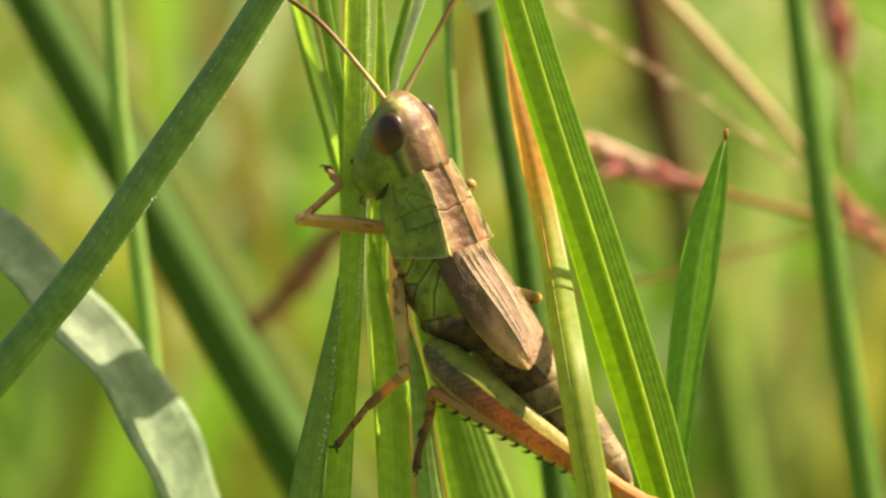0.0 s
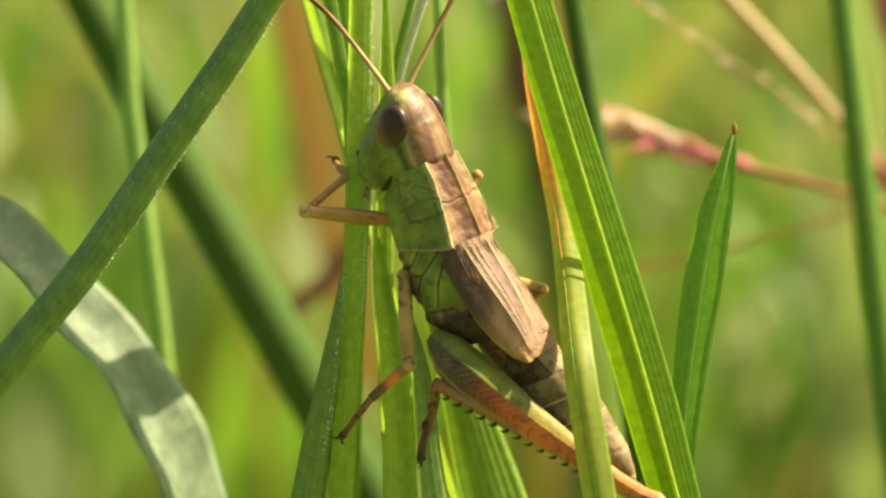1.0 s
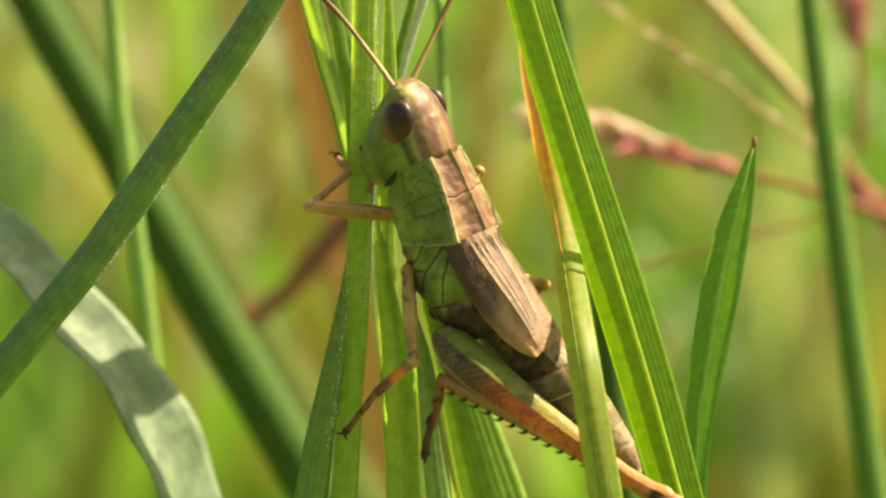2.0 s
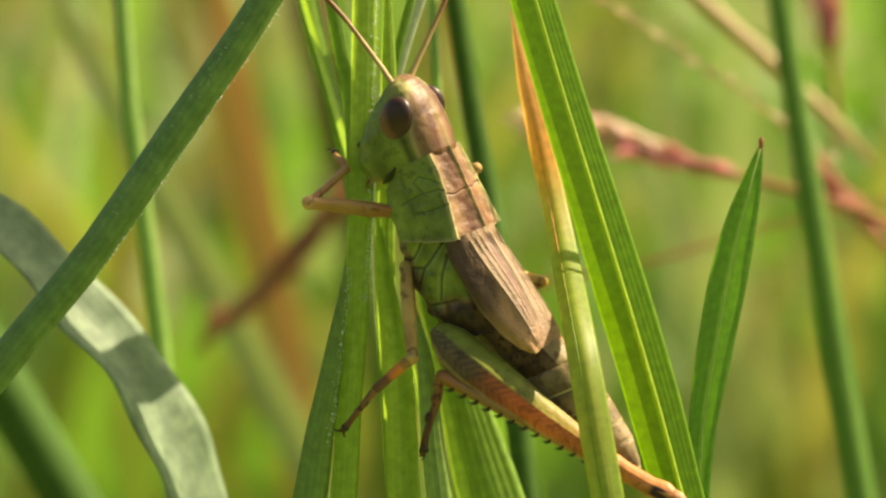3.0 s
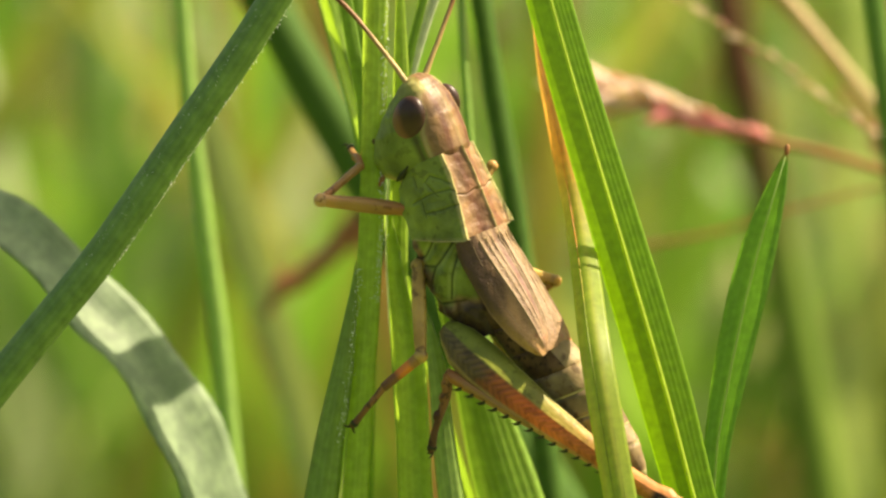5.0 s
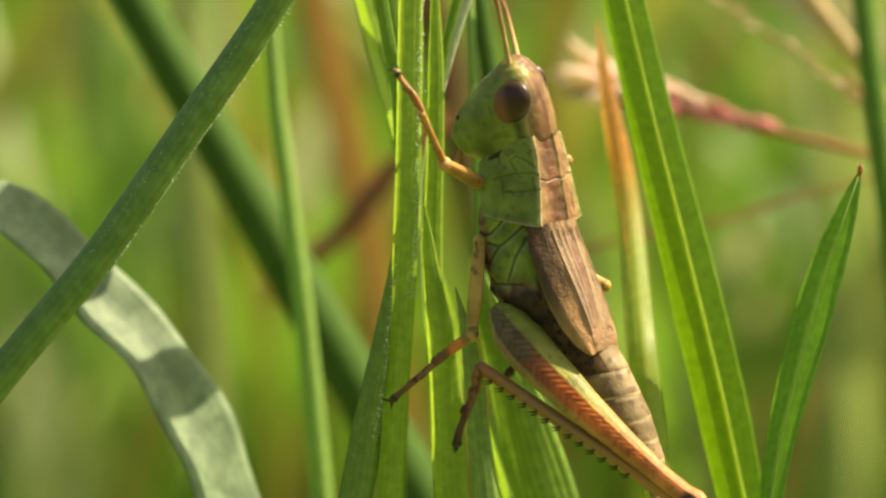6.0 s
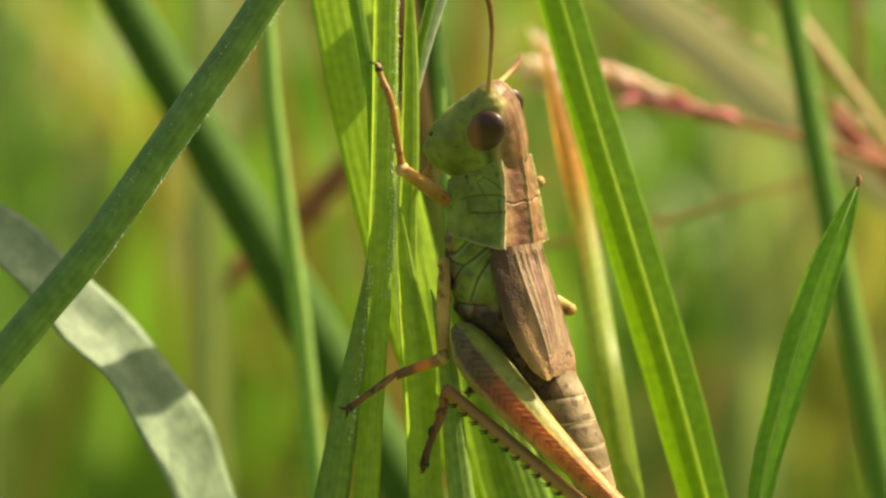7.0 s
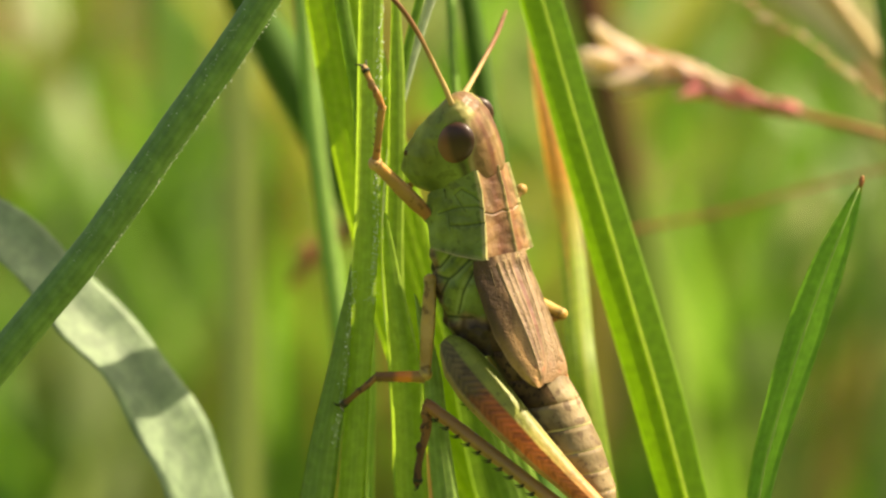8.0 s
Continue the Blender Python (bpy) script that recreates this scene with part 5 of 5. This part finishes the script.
def limb_mesh(length, radii, flat=1.0, sides=14, spines=0, seed=1, claws=False, knob=0.0):
    """A leg segment along +x from its upper joint."""
    pts = [(length * s, 0, 0) for s in (0, 0.25, 0.5, 0.75, 1)]
    if claws:
        pts = [(0, 0, 0), (length * 0.3, 0, 0.10), (length * 0.55, 0, 0.02), (length * 0.8, 0, -0.05), (length, 0, 0)]
    bm = tube_mesh(pts, radii, sides, 40, facing=(0, -1, 0))
    for v in bm.verts:
        a = math.atan2(v.co.z, v.co.y)
        k = 1 + 0.09 * math.cos(4 * a + 0.6) + 0.05 * noise.noise(v.co * 3000)
        v.co.y, v.co.z = v.co.y * k * flat, v.co.z * k
    if knob:
        for x in (0, length):
            bmesh.ops.create_icosphere(bm, subdivisions=2, radius=knob * MM, matrix=Matrix.Translation((x * MM, 0, 0)))
    rnd = random.Random(seed)
    for i in range(spines):
        for sgn in (1, -1):
            x = length * (0.3 + 0.68 * i / spines)
            r = at_share(radii, x / length)
            a = Vector((x, sgn * r * 0.45, -r * 0.8))
            k = min(1.0, radii[0] / 0.33) ** 2
            tube_mesh([a, a + Vector((0.13, sgn * 0.08, -0.16)) * k, a + Vector((0.32, sgn * 0.12, -0.28)) * k], [0.06 * k, 0.045 * k, 0.012], 5, 4, bm, 1)
    if claws:
        for sgn in (1, -1):
            a = Vector((length - 0.05, 0, 0))
            tube_mesh([a, a + Vector((0.22, sgn * 0.16, 0.03)), a + Vector((0.34, sgn * 0.34, -0.12))], [0.085, 0.06, 0.014], 6, 6, bm, 1)
        tube_mesh([(length - 0.22, 0, 0), (length - 0.08, 0, 0), (length + 0.05, 0, 0)], [radii[-1] * 1.1, radii[-1] * 1.2, 0.05], 8, 6, bm, 1)
        for x, z in ((0.0, 0.0), (0.12, -0.06), (0.3, -0.02), (0.55, -0.1), (0.97, -0.02)):
            bmesh.ops.create_icosphere(bm, subdivisions=2, radius=radii[2] * 1.12 * MM, matrix=Matrix.Translation((length * x * MM, 0, z * MM)) @ Matrix.Diagonal((1.5, 1, 1, 1)))
    return bm


def thigh_mesh(length):
    """Hind thigh: deep at the root, slim before the knee; three facets with raised edges and a herringbone side."""
    secs, colours = [], []
    rows, cols = 240, 88
    for i in range(rows):
        s = i / (rows - 1)
        top, low = curve_at([(0, 0.35, -0.35), (0.03, 0.58, -0.7), (0.09, 0.74, -1.15), (0.18, 0.72, -1.36), (0.3, 0.56, -1.36), (0.5, 0.3, -1.18), (0.65, 0.18, -0.94), (0.8, 0.14, -0.74), (0.9, 0.24, -0.62), (0.95, 0.42, -0.56), (1, 0.3, -0.4)], s)
        h = (top - low) / 2
        w = curve_at([(0, 0.3), (0.15, 0.62), (0.4, 0.6), (0.7, 0.42), (0.9, 0.38), (1, 0.3)], s)[0]
        ring, tints = [], []
        for k in range(cols):
            a = 2 * math.pi * k / cols
            y, z = math.sin(a), math.cos(a)
            b = min(a, 2 * math.pi - a)
            r = 1.0 + 0.05 * sum(math.exp(-((b - e) / 0.1) ** 2) for e in (0.1, 1.36, 2.45))
            bone = math.sin(s * 230 - abs(z + 0.35) * 16)
            side = step(1.38, 1.48, b) * step(2.42, 2.3, b)
            if side and s < 0.8:
                r += 0.02 * bone * side
            ring.append((length * s, y * w * r, z * h * r + (top + low) / 2))
            n = noise.noise((s * 14, b * 2, 1.0))
            over = curve_at([(0, 0.17, 0.205, 0.024), (0.35, 0.19, 0.21, 0.026), (0.55, 0.28, 0.21, 0.04), (0.72, 0.42, 0.2, 0.05), (1, 0.46, 0.18, 0.055)], s + 0.04 * n)
            mid = curve_at([(0, 0.12, 0.10, 0.035), (0.2, 0.13, 0.085, 0.03), (0.3, 0.36, 0.10, 0.022), (0.42, 0.58, 0.135, 0.025), (0.7, 0.6, 0.18, 0.035), (1, 0.55, 0.24, 0.07)], s + 0.05 * n)
            mid = blend(mid, tuple(v * 0.45 for v in mid), step(0.3, -0.8, bone + 0.8 * n) * (0.55 if s < 0.35 else 0.3))
            under = curve_at([(0, 0.28, 0.22, 0.075), (0.4, 0.34, 0.22, 0.07), (0.6, 0.45, 0.22, 0.06), (1, 0.42, 0.17, 0.05)], s)
            c = blend(blend(over, mid, step(1.33, 1.4, b)), under, step(2.3, 2.42, b))
            c = blend(c, C_CREAM, 0.55 * math.exp(-((b - 0.1) / 0.09) ** 2) * step(0.7, 0.5, s))
            c = blend(c, (0.03, 0.015, 0.01), step(0.9, 0.93, s) * step(1.2, 1.5, b) * step(2.6, 2.3, b))
            tints.append(c)
        secs.append(ring)
        colours += tints
    bm = loft(secs)
    layer = bm.verts.layers.float_color.new("pigment")
    bm.verts.ensure_lookup_table()
    for v, c in zip(bm.verts, colours):
        v[layer] = (*c, 1)
    knee = bmesh.ops.create_icosphere(bm, subdivisions=3, radius=0.48 * MM, matrix=Matrix.Translation((length * MM, 0, -0.05 * MM)) @ Matrix.Diagonal((1.2, 0.75, 0.95, 1)))
    for v in knee["verts"]:
        v[layer] = (0.42, 0.17, 0.06, 1)
    return bm


def eye_mesh(sgn):
    bm = bmesh.new()
    turn = Matrix.Rotation(radians(38), 4, "Y") @ Matrix.Rotation(radians(-10 * sgn), 4, "Z")
    bmesh.ops.create_uvsphere(bm, u_segments=40, v_segments=28, radius=MM, matrix=Matrix.Translation(Vector((6.16, sgn * 1.28, -0.84)) * MM) @ turn @ Matrix.Diagonal((0.84, 0.52, 1.10, 1)))
    return bm


def feeler(root, tip, sag, name, parent):
    d = Vector(tip) - Vector(root)
    L = d.length
    pts = [(0, 0, 0), (L * 0.3, 0, sag * 0.7), (L * 0.65, 0, sag), (L, 0, 0)]
    bm = tube_mesh(pts, [0.14, 0.11, 0.105, 0.115, 0.11, 0.08], 10, 90, rough=0.25)
    ob = part(name, bm, M_H_ANTENNA, parent)
    return ob


def aim(a, b, hint):
    """A pose at a whose x axis runs to b and whose z axis leans to the hint; mm in, metres out."""
    x = (Vector(b) - Vector(a)).normalized()
    y = Vector(hint).cross(x).normalized()
    z = x.cross(y)
    m = Matrix((x, y, z)).transposed().to_4x4()
    return Matrix.Translation(Vector(a) * MM) @ m


hopper = new("grasshopper")
tagged(hopper, "green and brown meadow grasshopper clinging head-up to a grass tuft", "grasshopper")
HOP_ROWS = [
    (0, 1.25, 0.00, 0.15, 24, 39),
    (0.5, 1.25, 0.00, 0.15, 24, 39),
    (1, 1.25, 0.00, 0.15, 24, 39),
    (1.5, 1.25, 0.00, 0.15, 24, 39),
    (1.7, 1.25, 0.00, 0.15, 24, 39),
    (2.8, 1.25, 0.00, 0.15, 24, 39),
    (3, 1.25, 0.00, 0.15, 24, 39),
    (3.5, 1.25, 0.00, 0.15, 24, 39),
    (4, 1.25, 0.00, 0.15, 24, 39),
    (4.5, 1.25, 0.00, 0.15, 24, 39),
    (5, 1.26, 0.00, 0.15, 23, 39),
    (5.2, 1.96, 0.00, 0.22, 19, 38),
    (6.3, 4.37, 0.00, 0.38, 9, 31),
    (6.5, 4.04, 0.00, -0.22, 7.5, 32),
    (7, 3.14, 0.00, -0.65, 7.6, 37),
    (7.5, 3.04, 0.00, -0.70, 9.6, 35),
    (8, 2.55, 0.00, -0.99, 12, 36)]


def hopper_pose(x, y, z, lean, roll):
    th, ph = radians(lean), radians(roll)
    f = Vector((-math.sin(th), 0, math.cos(th)))
    p = Vector((math.cos(th), 0, math.sin(th)))
    c = Vector((0, -1, 0))
    d = p * math.cos(ph) + c * math.sin(ph)
    l = c * math.cos(ph) - p * math.sin(ph)
    m = Matrix((f, l, d)).transposed().to_4x4()
    return S @ Matrix.Translation((x * MM, y * MM, z * MM)) @ m


pronotum_parts()
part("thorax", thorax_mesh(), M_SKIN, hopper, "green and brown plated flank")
abdomen_rings(hopper)
ovipositor(hopper)
for sgn in (1, -1):
    part("forewing", wing_mesh(sgn), [M_SKIN_WING, M_H_VEIN], hopper, "short brown veined forewing")

NECK = Vector((4.2, 0, -1.6))
head = part("head", shifted(head_mesh(), NECK), M_SKIN_FACE, hopper, "green conical head with a brown crown")
for sgn in (1, -1):
    part("eye", shifted(eye_mesh(sgn), NECK), M_H_EYE, head, "dark brown glossy oval eye")
jaw = bmesh.new()
for sgn in (1, -1):
    tube_mesh([(4.3, sgn * 0.6, -4.0), (3.95, sgn * 0.8, -4.3), (3.9, sgn * 0.7, -4.7)], [0.14, 0.12, 0.07], 8, 10, jaw)
part("mouthparts", shifted(jaw, NECK), M_H_LEG, head)
for sgn in (1, -1):
    spot = bmesh.new()
    bmesh.ops.create_icosphere(spot, subdivisions=2, radius=0.13 * MM, matrix=Matrix.Translation(Vector((5.85, sgn * 0.7, -3.62)) * MM))
    part("face_spot", shifted(spot, NECK), M_H_SIDE, head, "small dark spot on the face")
    part("cheek_line", shifted(tube_mesh([(4.25, sgn * 1.56, -1.7), (3.95, sgn * 1.48, -2.3), (3.85, sgn * 1.2, -2.9)], [0.04, 0.15, 0.06], 8, 16), NECK), M_H_DARK, head, "dark crease behind the jaw")

# antennae: root in the head's space, bow, then seconds and tip
FEELERS = [((3.35, 0.55, 0.92), 0.45, [(0, (10.13, 0.78, -2.04)), (3, (10.22, 0.51, -1.83)), (4.5, (10.21, 0.82, -1.85)), (5, (10.1, 0.82, -2.09)), (5.2, (6.61, -4.13, -3.79)), (6.3, (10.21, 3.01, 2.21)), (6.5, (10.5, 2.45, 0.95)), (7, (10.4, 2.31, 2.34)), (7.5, (10.21, 1.67, -1.63)), (8, (10.62, 1.19, -0.3))]), ((3.4, -0.5, 1.05), 0.2, [(0, (7.95, -5.01, 4.76)), (3, (8.32, -4.79, 4.53)), (4.5, (8.17, -4.95, 4.54)), (5, (8.78, -4.74, 3.85)), (5.2, (10.24, -3.32, 0.79)), (6.3, (2.95, -7.44, -1.47)), (6.5, (1.88, -7.23, -1.63)), (7, (1.59, -7.52, -0.42)), (7.5, (8.85, 4.48, 0.46)), (8, (4.08, -7.87, 0.82))])]
feelers = [feeler(a, rows[0][1], s, "antenna", head) for a, s, rows in FEELERS]

# legs: joints from hip to toe in body space, at each time; for the hind leg also the shin's own root at the knee
LEGS = {
    "foreleg": ([
    (0, (2.25, 1.42, -2.87), (4.12, 4.4, -4.64), (4.85, 1.66, -4.12), (5.82, 0.56, -5.3)),
    (5, (2.25, 1.42, -2.87), (4.12, 4.4, -4.64), (4.85, 1.66, -4.12), (5.82, 0.56, -5.3)),
    (5.2, (2.25, 1.42, -2.87), (2.96, 5.29, -3.06), (4.45, 6.81, -1.12), (5.88, 7.3, -2.25)),
    (5.75, (2.25, 1.42, -2.87), (3.21, 5.21, -2.41), (5.33, 6.9, -1.43), (6.97, 7.33, -2.26)),
    (6.3, (2.25, 1.42, -2.87), (3.67, 5.05, -1.84), (6.46, 6.6, -1.92), (8.32, 6.94, -2.4)),
    (6.5, (2.25, 1.42, -2.87), (3.65, 5.09, -1.87), (6.45, 6.34, -2.16), (8.3, 6.68, -2.67)),
    (7, (2.25, 1.42, -2.87), (4.09, 4.89, -2.53), (6.85, 5.57, -2.09), (8.7, 5.8, -2.39)),
    (7.5, (2.25, 1.42, -2.87), (4.65, 4.54, -3.01), (6.82, 5.62, -1.46), (8.64, 5.93, -1.85)),
    (8, (2.25, 1.42, -2.87), (5.15, 4.07, -3.07), (7.54, 4.59, -1.54), (9.38, 4.85, -1.84))], (0.3, 0.38, 0.39, 0.33, 0.3), (0.2, 0.165, 0.16, 0.175, 0.19)),
    "middle_leg": ([
    (0, (-0.26, 1.59, -3.39), (-3.98, 3.46, -3.64), (-4.64, 4.63, -5.4), (-5.71, 5.27, -7.46)),
    (5, (-0.26, 1.59, -3.39), (-3.98, 3.46, -3.64), (-4.64, 4.63, -5.4), (-5.71, 5.27, -7.46)),
    (5.2, (-0.26, 1.59, -3.39), (-4.12, 2.81, -4.39), (-5.25, 4.17, -5.73), (-6.57, 5.63, -7.12)),
    (5.75, (-0.26, 1.59, -3.39), (-4.23, 2.58, -4.2), (-5.27, 3.86, -5.68), (-6.51, 5.25, -7.22)),
    (6.3, (-0.26, 1.59, -3.39), (-4.32, 2.34, -4.0), (-5.25, 3.54, -5.62), (-6.4, 4.84, -7.29)),
    (6.5, (-0.43, 1.6, -3.41), (-4.51, 2.34, -3.84), (-5.42, 3.6, -5.46), (-6.54, 5.12, -7.4)),
    (7, (-0.47, 1.62, -3.43), (-4.61, 2.31, -3.73), (-5.13, 3.82, -5.54), (-6.14, 5.1, -6.93)),
    (7.5, (-0.55, 1.63, -3.44), (-4.71, 2.48, -4.04), (-4.66, 3.85, -5.78), (-5.84, 4.52, -7.45)),
    (8, (-0.55, 1.64, -3.46), (-4.68, 2.64, -4.09), (-4.23, 4.07, -5.64), (-5.3, 4.36, -7.87))], (0.3, 0.38, 0.39, 0.35, 0.3), (0.27, 0.24, 0.22, 0.21, 0.2)),
    "hind_leg": ([
    (0, (-3.26, 2.07, -2.95), (-14.15, 1.09, 4.69), (-5.21, 2.95, -3.01), (-8.08, 3.63, -5.12), (-14.15, 1.09, 4.69)),
    (5, (-3.26, 2.07, -2.95), (-14.15, 1.09, 4.69), (-5.21, 2.95, -3.01), (-8.08, 3.63, -5.12), (-14.15, 1.09, 4.69)),
    (5.2, (-3.26, 2.07, -2.95), (-13.93, 0.07, 4.8), (-5.32, 2.84, -2.99), (-8.29, 4.2, -4.54), (-13.93, 0.07, 4.8)),
    (5.75, (-3.26, 2.07, -2.95), (-13.44, 1.16, 5.62), (-5.59, 3.06, -3.35), (-8.9, 4.03, -4.89), (-13.59, 1.05, 5.2)),
    (6.3, (-3.26, 2.07, -2.95), (-12.82, 2.25, 6.35), (-5.86, 3.28, -3.71), (-9.51, 3.85, -5.24), (-13.25, 2.04, 5.59)),
    (6.5, (-3.26, 2.07, -2.95), (-12.65, 1.65, 6.51), (-5.91, 3.22, -3.65), (-9.6, 3.75, -5.06), (-13.05, 1.61, 5.79)),
    (7, (-3.26, 2.07, -2.95), (-13.12, 1.52, 6.02), (-5.95, 2.87, -3.3), (-9.66, 3.61, -4.79), (-13.99, 1.54, 5.43)),
    (7.5, (-3.26, 2.07, -2.95), (-14.19, 0.37, 4.5), (-6.25, 2.52, -3.95), (-9.48, 3.27, -5.54), (-14.72, 0.61, 4.25)),
    (8, (-3.26, 2.07, -2.95), (-13.86, 0.94, 5.06), (-5.91, 2.86, -4.11), (-9.68, 3.4, -5.35), (-14.17, 1.31, 4.38))], None, (0.33, 0.29, 0.28, 0.29, 0.27)),
}
FAR_LEGS = {
    "foreleg": ([
    (0, (1.26, -1.62, -2.13), (2.53, -3.02, -1.04), (1.48, -1.79, -2.87), (0.85, -1.09, -3.74))], (0.3, 0.3, 0.28, 0.26, 0.25), (0.18, 0.16, 0.16, 0.17, 0.18)),
    "middle_leg": ([
    (0, (-1.48, -1.71, -2.34), (-3.35, -3.1, -0.31), (-4.23, -1.95, -2.67), (-5.69, -0.84, -4.05))], (0.33, 0.36, 0.34, 0.3, 0.27), (0.2, 0.18, 0.18, 0.2, 0.2)),
    "hind_leg": ([
    (0, (-2.87, -1.16, -2.7), (-11.48, -3.55, -0.39), (-5.08, -1.85, -3.43), (-6.52, -0.59, -4.68))], None, (0.3, 0.28, 0.27, 0.27, 0.25)),
}
KEYED = []


def leg(kind, rows, thigh, shin, hint, label):
    j = rows[0][1:]
    hip = bmesh.new()
    bmesh.ops.create_icosphere(hip, subdivisions=3, radius=(0.5 if thigh else 0.36) * MM, matrix=Matrix.Translation((Vector(j[0]) + Vector((0.2, (-0.6 if thigh else -1.0) * (1 if j[0][1] > 0 else -1), 0.3))) * MM) @ Matrix.Diagonal((1.0, 0.9, 1.3, 1)))
    root = part(kind, hip, M_H_UNDER, hopper, label)
    n = [(Vector(b) - Vector(a)).length for a, b in zip(j, j[1:])]
    if thigh:
        up = part("femur", limb_mesh(n[0], thigh, 0.85, knob=thigh[-1] * 1.12), M_H_MID if kind == "middle_leg" else M_H_LEG, root)
        low = part("tibia", limb_mesh(n[1], shin, spines=5), [M_H_SHIN if kind == "middle_leg" else M_H_LEG, M_H_DARK], root)
    else:
        up = part("femur", thigh_mesh(n[0]), M_SKIN_LEG, root, "green, brown and orange-red thick thigh")
        low = part("tibia", limb_mesh(n[1], shin, spines=13), [M_H_HIND_SHIN, M_H_DARK], root, "tan shin with two rows of black-tipped spines")
    foot = part("tarsus", limb_mesh(n[2], [0.15, 0.16, 0.14, 0.13, 0.17] if thigh else [0.22, 0.21, 0.17, 0.15, 0.2], claws=True), [M_H_LEG if kind == "foreleg" else M_H_FOOT, M_H_DARK], root)
    for k, ob in enumerate((up, low, foot)):
        ways = [(r[0], aim(r[5] if k == 1 and len(r) > 5 else r[1 + k], r[2 + k], hint)) for r in rows]
        ob.matrix_basis = ways[0][1]
        if len(ways) > 1:
            KEYED.append((ob, ways))
    return root


for kind, (rows, thigh, shin) in LEGS.items():
    leg(kind, rows, thigh, shin, (0.3, -0.6, 0.8) if kind == "hind_leg" else (0.2, 0.3, 1), "left " + kind.replace("_", " ") + " gripping the grass")
for kind, (rows, thigh, shin) in FAR_LEGS.items():
    leg(kind, rows, thigh, shin, (0.2, -0.3, 1), "far " + kind.replace("_", " ") + " mostly hidden behind the body")

HEAD_ROWS = [(0, 3, 0, 0), (5, 3, 0, 0), (5.2, 4.6, -1.7, 6.6), (6.3, 15, -3, 19.5), (6.5, 13, -10, 23), (7, 13, -10, 20), (7.5, 9, -8, 23), (8, 13, -6.5, 20.5)]


def motions():
    for ob, depth, rows in SWAYS:
        walk(ob, [(t, S @ pose(x * MM, (depth + sum(d)) * MM, z * MM, 0, a, 0)) for t, x, z, a, *d in rows])
    axis = (Vector(TURNING[6]) - Vector(TURNING[1])).normalized()
    offset = Matrix.Translation((turn_at - Vector(BUNDLE_PIVOT)) * MM)
    walk(turning, [(t, offset @ Matrix.Rotation(radians(a), 4, axis)) for t, a in ((0, 89), (5, 89), (5.2, 88), (5.8, 87), (6.3, 84), (6.5, 74), (7, 28), (7.5, 8), (8, 2))])
    walk(hopper, [(t, hopper_pose(*r)) for t, *r in HOP_ROWS])
    walk(head, [(t, pose((NECK.x - 0.25) * MM, NECK.y * MM, NECK.z * MM, a, b, c)) for t, a, b, c in HEAD_ROWS])
    for ob, (a, s, rows) in zip(feelers, FEELERS):
        walk(ob, [(t, aim(a, b, (0.2, 0, 1))) for t, b in rows])
    for ob, ways in KEYED:
        last = ways[-1]
        walk(ob, ways if last[0] == 8 else ways + [(8, last[1])])


motions()
